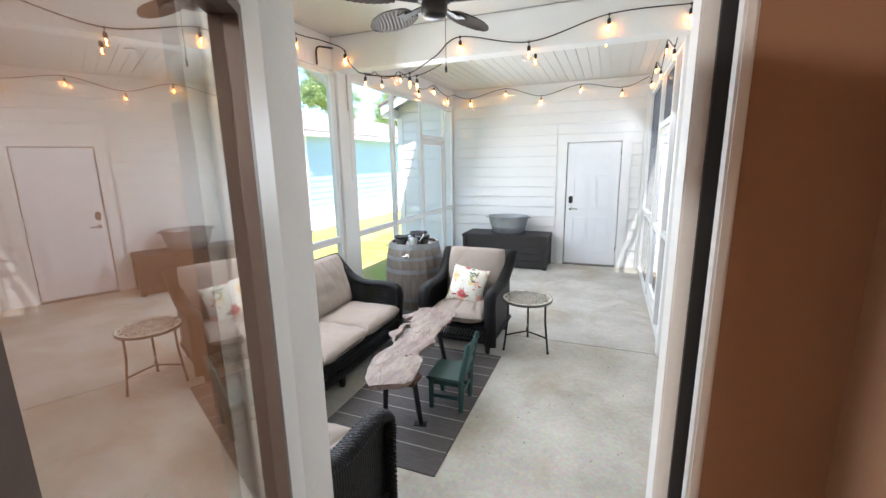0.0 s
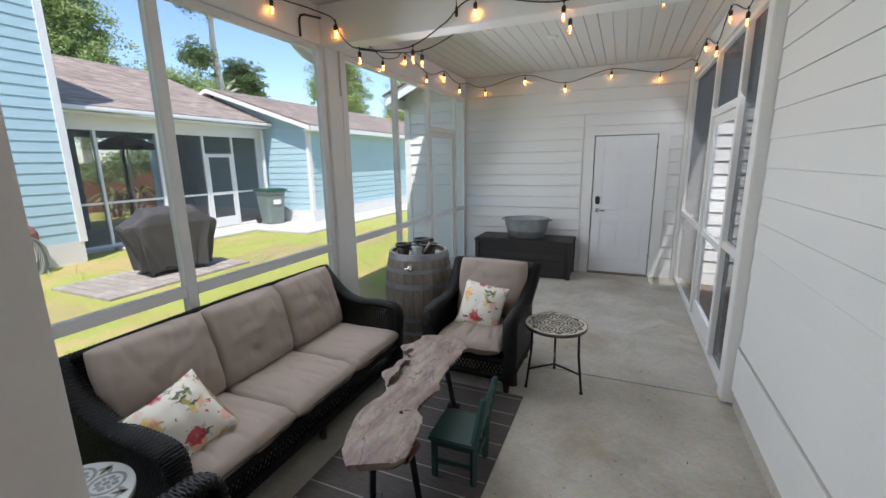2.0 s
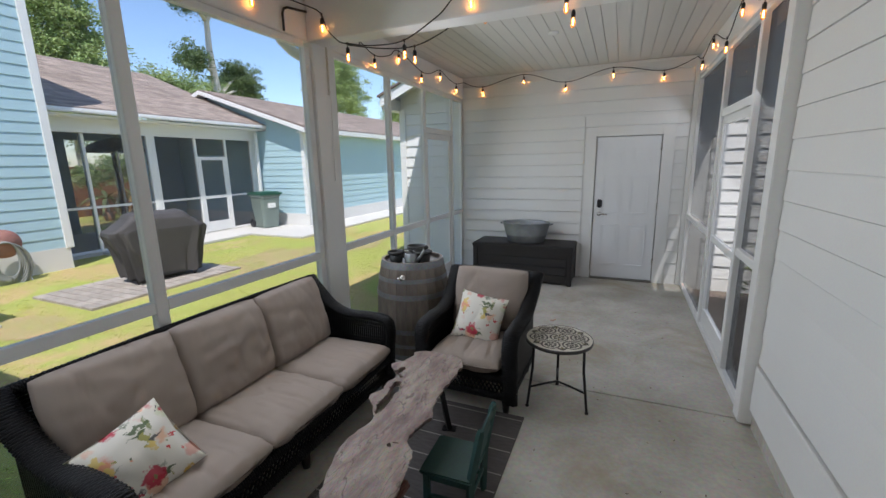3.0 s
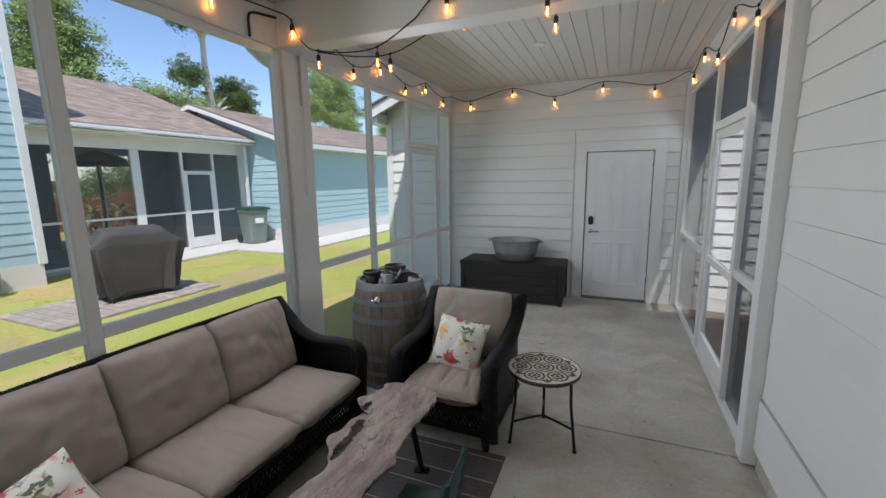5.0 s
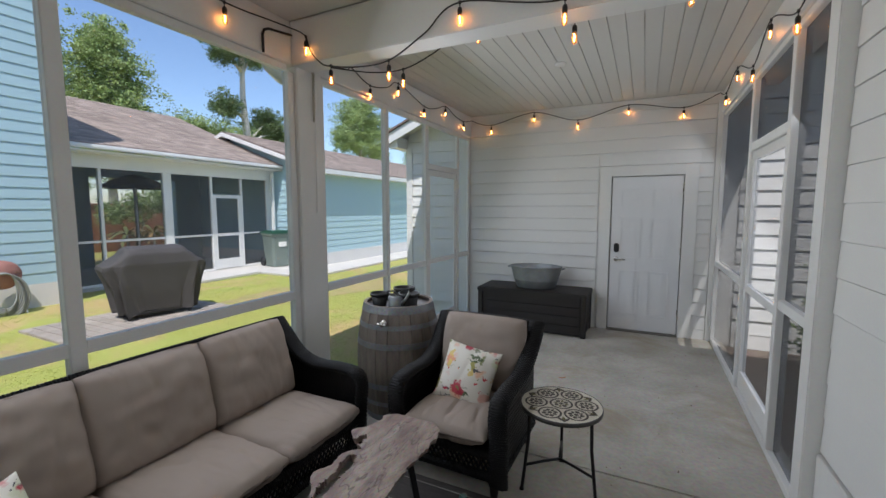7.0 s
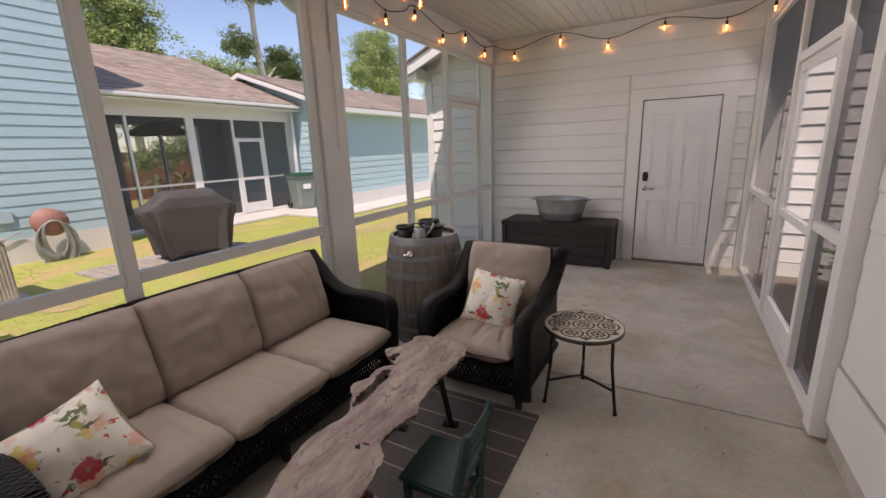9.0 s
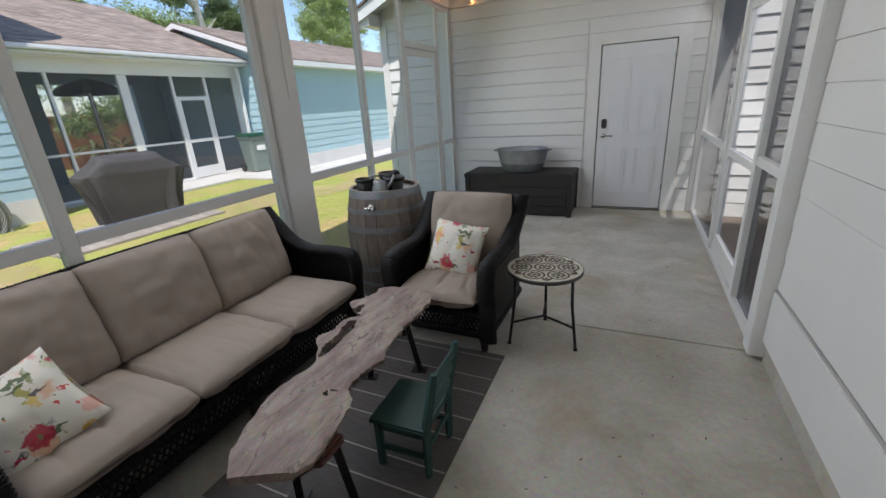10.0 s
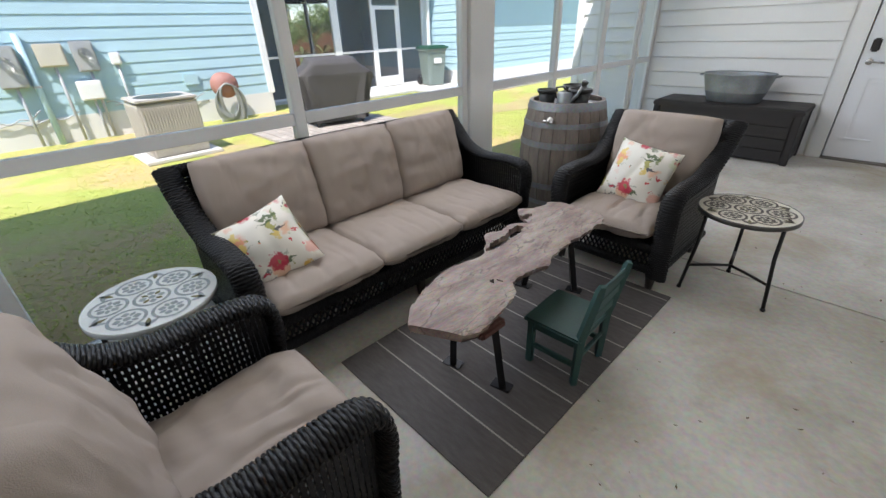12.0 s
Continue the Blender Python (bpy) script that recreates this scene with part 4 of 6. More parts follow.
def slab_left(s):
    e = min(1.0, (s + 0.01) / 0.14) ** 0.6 * min(1.0, (1 - s) / 0.05 + 0.3) ** 0.5
    x = -0.19 + 0.014 * noise.noise(Vector((s * 22, 1, 0))) + 0.008 * noise.noise(Vector((s * 60, 4, 0)))
    x += bump_at(s, 0.385, 0.045, 0.03) - bump_at(s, 0.25, 0.07, 0.03) - bump_at(s, 0.53, 0.06, 0.085) - bump_at(s, 0.64, 0.04, 0.04) - bump_at(s, 0.8, 0.06, 0.095) + bump_at(s, 0.705, 0.018, 0.05)
    return x * (0.36 + 0.64 * e)


def slab_right(s):
    e = min(1.0, (s + 0.01) / 0.05) ** 0.5 * min(1.0, (1.02 - s) / 0.06) ** 0.4
    x = 0.128 + 0.016 * noise.noise(Vector((s * 18, 7, 0))) + 0.009 * noise.noise(Vector((s * 55, 2, 0)))
    x += bump_at(s, 0.9, 0.12, 0.045) - bump_at(s, 0.34, 0.08, 0.062) - bump_at(s, 0.58, 0.08, 0.02)
    return x * (0.5 + 0.5 * e)


def slab_table():
    t = thing("coffee_table", "live-edge weathered wood slab table on black steel legs", "table")
    n = 150
    top, low = bmesh.new(), bmesh.new()
    holes = ((0.49, -0.165, 0.075, 0.028), (0.6, -0.165, 0.06, 0.03), (0.76, -0.2, 0.03, 0.022), (0.735, -0.22, 0.014, 0.05), (0.265, -0.005, 0.011, 0.012), (0.28, 0.02, 0.004, 0.016))
    cols = 30
    grid = {}
    for i in range(n + 1):
        s = i / n
        y = 2.715 + 1.33 * s + 0.03 * math.sin(3 * s)
        cx = -0.315 - 0.2 * s
        a, b = slab_left(s), slab_right(s)
        for j in range(cols + 1):
            u = j / cols
            x = a + (b - a) * u
            skew = -0.075 * (x / 0.15) * (1 - s) ** 3
            z = 0.462 + 0.0035 * noise.noise(Vector((x * 14, y * 5, 0))) - 0.006 * (abs(u - 0.5) * 2) ** 8
            grid[i, j] = (cx + x, y - skew, z, s, x)
    tv = {k: top.verts.new(g[:3]) for k, g in grid.items()}
    lv = {k: top.verts.new((g[0] + (-0.012 if k[1] == cols else 0.012 if k[1] == 0 else 0) , g[1], 0.428)) for k, g in grid.items()}
    keep = set()
    for i in range(n):
        for j in range(cols):
            g = grid[i, j]
            cut = any(((g[3] - hs) / rs) ** 2 + ((g[4] - hx) / rx) ** 2 < 1 for hs, hx, rs, rx in holes)
            if not cut:
                keep.add((i, j))
    for i, j in keep:
        q = [(i, j), (i + 1, j), (i + 1, j + 1), (i, j + 1)]
        top.faces.new([tv[k] for k in q])
        top.faces.new([lv[k] for k in q[::-1]])
        for (di, dj), (p, r) in {(-1, 0): (q[0], q[3]), (1, 0): (q[1], q[2]), (0, -1): (q[0], q[1]), (0, 1): (q[3], q[2])}.items():
            if (i + di, j + dj) not in keep:
                top.faces.new([tv[p], tv[r], lv[r], lv[p]])
    bmesh.ops.delete(top, geom=[v for v in top.verts if not v.link_faces], context='VERTS')
    part("slab_top", top, SLABWOOD, t, "weathered live-edge wooden slab")
    part("batten", blocks((-0.44, -0.2, 2.84, 2.98, 0.385, 0.4275), bevel=0.012, m=pose(0, 0, 0)), BARK, t, "dark red wooden batten")
    part("batten", blocks((-0.63, -0.4, 3.78, 3.88, 0.385, 0.4275), bevel=0.012), BARK, t, "dark red wooden batten")
    for hx, hy, fx, fy in ((-0.455, 2.95, -0.495, 2.975), (-0.27, 2.98, -0.245, 3.025), (-0.6, 3.8, -0.655, 3.745), (-0.46, 3.86, -0.405, 3.9)):
        part("leg", tube([(hx, hy, 0.41), (fx, fy, 0.012)], 0.021, 4), STEEL, t)
        part("foot_plate", blocks((-0.045, 0.045, -0.028, 0.028, 0.0075, 0.014), bevel=0.002, m=pose(fx, fy, 0, 0, 0, 12)), STEEL, t)
    return t


slab_table()

# child's chair
GREEN = material("dark_green_chalk_paint", (0.022, 0.075, 0.068), 0.6, coarse=6, fine=90, vary=0.25, bump=0.08)


def kid_chair():
    c = thing("kids_chair", "small dark green painted wooden child's chair", "chair", pose(-0.15, 3.365, 0.007, 0, 0, -88))
    part("seat", blocks((-0.15, 0.15, -0.14, 0.13, 0.235, 0.256), bevel=0.008), GREEN, c)
    for x in (-0.12, 0.12):
        part("leg", blocks((x - 0.015, x + 0.015, -0.125, -0.092, 0, 0.234), bevel=0.005), GREEN, c)
        part("back_post", tube([(x, 0.115, 0.0), (x, 0.12, 0.25), (x, 0.165, 0.5), (x, 0.172, 0.53)], 0.02, 4, radii=[0.018, 0.021, 0.019, 0.014]), GREEN, c)
        part("stretcher", blocks((x - 0.01, x + 0.01, -0.09, 0.1, 0.09, 0.115), bevel=0.004), GREEN, c)
        part("apron", blocks((x - 0.008, x + 0.008, -0.09, 0.1, 0.195, 0.234), bevel=0.003), GREEN, c)
    part("apron", blocks((-0.105, 0.105, -0.118, -0.1, 0.195, 0.234), bevel=0.003), GREEN, c)
    for z, y in ((0.33, 0.137), (0.41, 0.152), (0.485, 0.165)):
        part("slat", blocks((-0.105, 0.105, y - 0.006, y + 0.006, z - 0.022, z + 0.022), bevel=0.004), GREEN, c)
    part("stretcher", blocks((-0.105, 0.105, 0.11, 0.124, 0.13, 0.155), bevel=0.004), GREEN, c)
    return c


kid_chair()

# mosaic side tables
CREAM = material("cream_mosaic_grout", (0.76, 0.72, 0.61), 0.5, coarse=8, fine=120, vary=0.15, bump=0.1)
BROWN = material("umber_mosaic_tile", (0.075, 0.055, 0.045), 0.4, coarse=30, fine=120, vary=0.3, bump=0.2)
OLIVE = material("olive_mosaic_tile", (0.2, 0.17, 0.05), 0.4, coarse=30, fine=120, vary=0.3)
GREY = material("grey_mosaic_tile", (0.3, 0.33, 0.33), 0.35, coarse=30, fine=120, vary=0.25)
IRON = material("black_wrought_iron", (0.02, 0.019, 0.02), 0.5, 0.3, vary=0.2)


HOOPED = material("worn_steel_rim", (0.12, 0.115, 0.11), 0.45, 0.6, vary=0.25)


def flat_ring(bm, cx, cy, r0, r1, z, n=28, a0=0.0, a1=2 * math.pi):
    vs = []
    for k in range(n + 1):
        a = a0 + (a1 - a0) * k / n
        vs.append([bm.verts.new((cx + r * math.cos(a), cy + r * math.sin(a), z)) for r in (r0, r1)])
    for p, q in zip(vs, vs[1:]):
        bm.faces.new((p[0], q[0], q[1], p[1]))


def petal(bm, cx, cy, ang, r0, r1, w, z, n=8):
    rows = []
    for k in range(n + 1):
        t = k / n
        r, h = r0 + (r1 - r0) * t, w * math.sin(math.pi * t) + 0.0004
        c, s = math.cos(ang), math.sin(ang)
        rows.append([bm.verts.new((cx + r * c - g * s, cy + r * s + g * c, z)) for g in (-h, h)])
    for p, q in zip(rows, rows[1:]):
        bm.faces.new((p[0], p[1], q[1], q[0]))


# glossy tile ground, its colour paled for the glare of the sky
PALE = material("glare_paled_mosaic", (0.66, 0.68, 0.66), 0.22, coarse=8, fine=120, vary=0.12, bump=0.08)


def mosaic_table(m, label, turn, tones, ground=CREAM):
    t = thing("side_table", label, "side table", m, "mosaic side tables")
    z = 0.5
    part("tabletop", revolve([(0.0, z - 0.02), (0.225, z - 0.02), (0.228, z), (0.0, z)], 48, close=False), ground, t)
    part("rim", revolve([(0.226, z - 0.024), (0.232, z - 0.022), (0.2335, z - 0.008), (0.232, z + 0.002), (0.228, z + 0.0015), (0.226, z - 0.024)], 48, close=False), HOOPED if ground is CREAM else PALE, t, "", True)
    a, b, c = bmesh.new(), bmesh.new(), bmesh.new()
    h = z + 0.0015
    spots = [(0, 0, 0.068, 0)] + [(0.142 * math.cos(turn + k * math.pi / 3), 0.142 * math.sin(turn + k * math.pi / 3), 0.068, turn + k * math.pi / 3) for k in range(6)]
    for cx, cy, r, g in spots:
        flat_ring(a, cx, cy, r * 0.8, r * 0.98, h)
        for k in range(4):
            petal(a, cx, cy, g + math.pi / 4 + k * math.pi / 2, r * 0.26, r * 0.68, r * 0.2, h)
            petal(b if cx or cy else c, cx, cy, g + k * math.pi / 2, r * 0.24, r * 0.68, r * 0.12, h)
        flat_ring(a, cx, cy, 0.0005, r * 0.2, h, 10)
    for k in range(6):
        g = turn + (k + 0.5) * math.pi / 3
        for d in (-0.26, 0.0, 0.26):
            petal(b if d else c, 0.205 * math.cos(g), 0.205 * math.sin(g), g + math.pi + d * 3, -0.012, 0.05, 0.009, h)
    for bmx, mt in zip((a, b, c), tones):
        tagged(part("mosaic", bmx, mt, t, "inlaid mosaic tile pattern"), kind="stuff")
    feet = [math.radians(q) for q in (-23, 97, 217)]
    for g in feet:
        d = Vector((math.cos(g), math.sin(g), 0))
        part("leg", tube([d * 0.195 + Vector((0, 0, z - 0.021)), d * 0.2 + Vector((0, 0, 0.3)), d * 0.235 + Vector((0, 0, 0.012))], 0.0095, 8), IRON, t, "", True)
        part("foot", revolve([(0.013, 0), (0.013, 0.01), (0.008, 0.018)], 10, Matrix.Translation(d * 0.236)), IRON, t)
        part("brace", tube([Vector((0, 0, 0.16)), d * 0.1 + Vector((0, 0, 0.158)), d * 0.216 + Vector((0, 0, 0.15))], 0.008, 8), IRON, t, "", True)
    return t


mosaic_table(pose(0.205, 4.505, 0, 0, 0, 0), "round mosaic-topped side table with wrought iron legs", 0.25, (BROWN, BROWN, OLIVE))
mosaic_table(pose(-1.24, 2.05, 0, 0, 0, 40), "round grey mosaic side table by the sofa arm, paled for sky glare", 0.6, (GREY, GREY, OLIVE), PALE)

# wine barrel with pots on it
OAKW = material("weathered_oak_stave", (0.27, 0.225, 0.185), 0.75, coarse=6, fine=70, vary=0.3, bump=0.3, other=(0.16, 0.13, 0.11), stretch=(4, 4, 0.6), spread=0.18)
HOOP = material("galvanised_hoop", (0.3, 0.31, 0.32), 0.5, 0.6, coarse=7, fine=60, vary=0.3)
BH = 0.9


def barrel_r(z):
    return 0.275 + 0.062 * (1 - ((z - BH / 2) / (BH / 2)) ** 2)


def barrel():
    t = thing("barrel", "weathered oak wine barrel with grey steel hoops, standing upright", "barrel", pose(-1.175, 4.93, 0))
    n = 22
    bm = bmesh.new()
    rows = 13
    for side in (0.0, 0.022):
        for i in range(rows):
            z = BH * i / (rows - 1)
            for e in (-1, 1):
                a = e * (math.pi / n - 0.006)
                r = barrel_r(z) - side
                bm.verts.new((r * math.cos(a), r * math.sin(a), z))
    bm.verts.ensure_lookup_table()
    v = bm.verts
    o = 2 * rows
    for i in range(rows - 1):
        bm.faces.new((v[2 * i], v[2 * i + 1], v[2 * i + 3], v[2 * i + 2]))
        bm.faces.new((v[o + 2 * i + 2], v[o + 2 * i + 3], v[o + 2 * i + 1], v[o + 2 * i]))
        bm.faces.new((v[2 * i], v[2 * i + 2], v[o + 2 * i + 2], v[o + 2 * i]))
        bm.faces.new((v[2 * i + 3], v[2 * i + 1], v[o + 2 * i + 1], v[o + 2 * i + 3]))
    e = 2 * (rows - 1)
    bm.faces.new((v[e], v[e + 1], v[o + e + 1], v[o + e]))
    bm.faces.new((v[1], v[0], v[o], v[o + 1]))
    me = mesh_of(bm, "stave", OAKW)
    for k in range(n):
        share("stave", me, t, pose(0, 0, 0, 0, 0, 360 * k / n))
    part("head", revolve([(0.0, BH - 0.05), (0.262, BH - 0.05), (0.262, BH - 0.03), (0.0, BH - 0.03)], 40, close=False), LEG, t, "dark wooden barrel head")
    for z0, z1 in ((0.845, 0.9), (0.73, 0.765), (0.585, 0.63), (0.27, 0.315), (0.135, 0.17), (0.0, 0.055)):
        part("hoop", revolve([(barrel_r(z0) + 0.0005, z0), (barrel_r(z0) + 0.004, z0), (barrel_r(z1) + 0.004, z1), (barrel_r(z1) + 0.0005, z1)], 44, close=False), HOOP, t)
    sp = part("bung_tap", revolve([(0.024, 0), (0.024, 0.012), (0.013, 0.018), (0.013, 0.035), (0.019, 0.045), (0.0, 0.05)], 14, pose(0.06, -0.308, 0.79, 90, 0, 12), close=False), CHROME, t, "metal barrel tap", True)
    part("tap_handle", tube([(0.03, -0.348, 0.79), (0.095, -0.34, 0.785)], 0.007), CHROME, t)
    return t


barrel()
POT = material("black_nursery_pot", (0.02, 0.021, 0.02), 0.5, coarse=12, vary=0.25)
ZINC = material("galvanised_zinc", (0.35, 0.37, 0.38), 0.5, 0.65, coarse=9, fine=70, vary=0.25, bump=0.06)


def pot(x, y, r, h, z=BH - 0.03):
    p = thing("plant_pot", "empty black plastic plant pot on the barrel", "plant pot", pose(x, y, z), "pots on the barrel")
    part("body", revolve([(r * 0.72, 0.0), (r * 0.95, h * 0.82), (r * 0.9, h * 0.82), (r * 0.7, 0.01)], 24, close=False), POT, p, "", True)
    part("rim", revolve([(r * 0.95, h * 0.8), (r * 1.05, h * 0.8), (r * 1.06, h), (r * 0.98, h), (r * 0.93, h * 0.8)], 24, close=False), POT, p, "", True)
    part("soil", revolve([(0.0, h * 0.5), (r * 0.83, h * 0.5)], 20, close=False), JOINT, p)


pot(-1.27, 4.8, 0.072, 0.105)
pot(-1.175, 5.02, 0.085, 0.12)
pot(-1.035, 4.86, 0.08, 0.115)
can = thing("watering_can", "small galvanised watering can on the barrel", "watering can", pose(-1.11, 4.79, BH - 0.03, 0, 0, -10))
part("body", revolve([(0.058, 0.0), (0.06, 0.09), (0.052, 0.1), (0.05, 0.1), (0.05, 0.01)], 24, close=False), ZINC, can, "", True)
part("spout", tube([(0.045, 0, 0.03), (0.1, 0, 0.08), (0.145, 0, 0.15)], 0.012, 10, radii=[0.016, 0.012, 0.01]), ZINC, can, "", True)
part("rose", revolve([(0.01, 0), (0.024, 0.03), (0.024, 0.034), (0.0, 0.036)], 14, pose(0.143, 0, 0.146, 0, 32, 0), close=False), POT, can, "", True)
part("handle", tube([(-0.05, 0, 0.03), (-0.1, 0, 0.06), (-0.09, 0, 0.12), (-0.03, 0, 0.13), (0.02, 0, 0.1)], 0.007, 8), POT, can, "", True)

# deck box and tub by the far wall
RESIN = material("dark_brown_resin", (0.024, 0.02, 0.019), 0.5, coarse=5, fine=120, vary=0.25, bump=0.25, stretch=(1, 6, 6))


def deck_box():
    t = thing("deck_box", "dark brown resin deck storage box with plank-pattern panels", "storage box", pose(-0.735, 7.74, 0))
    a, d = 0.72, 0.29
    part("body", blocks((-a + 0.02, a - 0.02, -d + 0.025, d - 0.025, 0.015, 0.5)), RESIN, t)
    for z in (0.03, 0.15, 0.27, 0.39):
        part("plank", blocks((-a + 0.07, a - 0.07, -d + 0.012, -d + 0.026, z, z + 0.112), bevel=0.004), RESIN, t)
        for s in (-1, 1):
            part("plank", blocks(*[(min(s * (a - 0.021), s * (a - 0.008)), max(s * (a - 0.021), s * (a - 0.008)), -d + 0.06, d - 0.06, z, z + 0.112)], bevel=0.004), RESIN, t)
    for x in (-a + 0.03, a - 0.03):
        for y in (-d + 0.03, d - 0.03):
            part("corner_post", blocks((x - 0.032, x + 0.032, y - 0.032, y + 0.032, 0.0, 0.5), bevel=0.006), RESIN, t)
    part("lid", blocks((-a - 0.012, a + 0.012, -d - 0.015, d + 0.01, 0.5, 0.56), bevel=0.012), RESIN, t)
    for k in range(5):
        y = -d + 0.02 + k * 0.108
        part("lid_plank", blocks((-a + 0.03, a - 0.03, y, y + 0.1, 0.5595, 0.566), bevel=0.003), RESIN, t)
    return t


deck_box()
tub = thing("washtub", "oval galvanised washtub with side handles on the deck box", "washtub", pose(-0.715, 7.72, 0.567))
H2 = 0.29
prof = [(0.0, 0.0), (0.255, 0.0), (0.265, 0.01), (0.298, 0.1), (0.304, 0.108), (0.303, 0.116), (0.335, 0.24), (0.345, H2 - 0.012), (0.352, H2), (0.346, H2 + 0.006), (0.338, H2 - 0.004), (0.3, 0.12), (0.25, 0.012), (0.0, 0.01)]
part("body", revolve(prof, 48, sy=0.68, close=False), ZINC, tub, "", True)
for s in (-1, 1):
    part("handle", tube([(s * 0.338, -0.06, H2 - 0.025), (s * 0.375, -0.055, H2 - 0.02), (s * 0.385, 0, H2 - 0.018), (s * 0.375, 0.055, H2 - 0.02), (s * 0.338, 0.06, H2 - 0.025)], 0.007, 8), ZINC, tub, "", True)

# ---- string lights, fan and fittings ----
CABLE = material("black_rubber_cable", (0.012, 0.012, 0.012), 0.5)


def glow(name, color, strength):
    m = bpy.data.materials.new(name)
    m.use_nodes = True
    b = m.node_tree.nodes["Principled BSDF"]
    b.inputs["Base Color"].default_value = (*color, 1)
    b.inputs["Emission Color"].default_value = (*color, 1)
    b.inputs["Emission Strength"].default_value = strength
    return m


FILAMENT = glow("warm_filament", (1.0, 0.44, 0.12), 55.0)
BULB = bpy.data.materials.new("amber_bulb_glass")
BULB.use_nodes = True
nb = BULB.node_tree
mixb, trb = nb.nodes.new("ShaderNodeMixShader"), nb.nodes.new("ShaderNodeBsdfTransparent")
trb.inputs[0].default_value = (1.0, 0.86, 0.66, 1)
pb = nb.nodes["Principled BSDF"]
pb.inputs["Base Color"].default_value = (1.0, 0.5, 0.2, 1)
pb.inputs["Roughness"].default_value = 0.08
pb.inputs["Emission Color"].default_value = (1.0, 0.4, 0.12, 1)
pb.inputs["Emission Strength"].default_value = 0.5
mixb.inputs[0].default_value = 0.2
nb.links.new(trb.outputs[0], mixb.inputs[1])
nb.links.new(pb.outputs[0], mixb.inputs[2])
nb.links.new(mixb.outputs[0], nb.nodes["Material Output"].inputs["Surface"])
SOCKET_ME = mesh_of(revolve([(0.008, 0.01), (0.0095, 0.004), (0.0095, -0.01), (0.004, -0.014), (0.004, -0.032), (0.013, -0.037), (0.0175, -0.052), (0.0165, -0.08), (0.014, -0.083)], 14), "socket", CABLE, True)
BULB_ME = mesh_of(revolve([(0.011, -0.08), (0.019, -0.1), (0.0205, -0.125), (0.017, -0.148), (0.008, -0.159), (0.001, -0.161)], 14), "bulb", BULB, True)
FIL_ME = mesh_of(revolve([(0.0015, -0.09), (0.003, -0.1), (0.003, -0.138), (0.0015, -0.143)], 8), "filament", FILAMENT, True)


def string_light(label, points, bulbs):
    """A cable through the points, with a lamp hanging at each of the numbered ones."""
    t = thing("string_light", label, "string light", group="string lights")
    path = smooth_path(points, 0.03)
    part("cable", tube(path, 0.0048, 6), CABLE, t, "", True)
    for i in bulbs:
        m = Matrix.Translation(points[i]) @ Matrix.Scale(0.85, 4)
        s = share("socket", SOCKET_ME, t, m)
        share("bulb", BULB_ME, s, Matrix.Identity(4))
        share("filament", FIL_ME, s, Matrix.Identity(4))
    return t


D = 0.125
LB = LX + 0.035
string_light("black cable string light with amber bulbs along the lawn-side beam",
             [(LB, 1.9, 2.86 + D), (LB, 2.65, 2.75 + D), (LB, 3.3, 2.80 + D), (LB, 3.94, 2.785 + D), (LB, 4.3, 2.94), (-1.69, 4.47, 2.905), (-1.65, 4.475, 2.87), (-1.6, 4.475, 2.75), (-1.5, 4.48, 2.655), (-1.435, 4.485, 2.64)], (1, 2, 3, 6, 9))
string_light("black cable string light with amber bulbs along the far lawn side",
             [(-1.435, 4.485, 2.64), (-1.5, 4.75, 2.7), (LB, 5.17, 2.88), (LB, 5.45, 2.8), (LB, 5.75, 2.86), (LB, 5.95, 2.95), (LB, 6.52, 2.84), (LB, 6.8, 2.87), (LB, 7.1, 2.96), (LB, 7.4, 2.9), (LB, 7.7, 2.88), (LB, 7.98, 2.94)], (3, 5, 6, 8, 10))
string_light("black cable string light with amber bulbs on the door wall",
             [(LB, 7.985, 2.82 + D), (-1.49, 8.03, 2.735 + D), (-0.86, 8.03, 2.855 + D), (-0.265, 8.03, 2.70 + D), (0.355, 8.03, 2.83 + D), (0.97, 8.03, 2.735 + D), (1.33, 8.02, 2.86 + D)], (1, 2, 3, 4, 5))
string_light("black cable string light with amber bulbs over the courtyard screens",
             [(1.33, 8.01, 2.86 + D), (1.34, 7.65, 2.77 + D), (1.34, 7.05, 2.86 + D), (1.34, 6.36, 2.67 + D), (1.33, 5.82, 2.82 + D), (1.34, 5.24, 2.64 + D), (1.34, 4.88, 2.80 + D), (1.36, 4.4, 2.86 + D)], (1, 2, 3, 4, 5, 6))
string_light("black cable string light with amber bulbs on the cross beam",
             [(-1.435, 4.48, 2.635), (-1.2, 4.475, 2.595), (-0.944, 4.475, 2.6), (-0.68, 4.475, 2.72), (-0.44, 4.475, 2.855), (0.17, 4.475, 2.745), (0.787, 4.475, 2.875), (1.345, 4.475, 2.87)], (2, 4, 5, 6, 7))
string_light("black cable string light with amber bulbs behind the cross beam",
             [(-1.44, 4.49, 2.63), (-1.25, 4.7, 2.63), (-0.99, 4.73, 2.625), (-0.75, 4.73, 2.695), (-0.42, 4.73, 2.84), (0.183, 4.73, 2.735), (0.77, 4.73, 2.825), (1.34, 4.73, 2.885)], (2, 4, 5, 6))

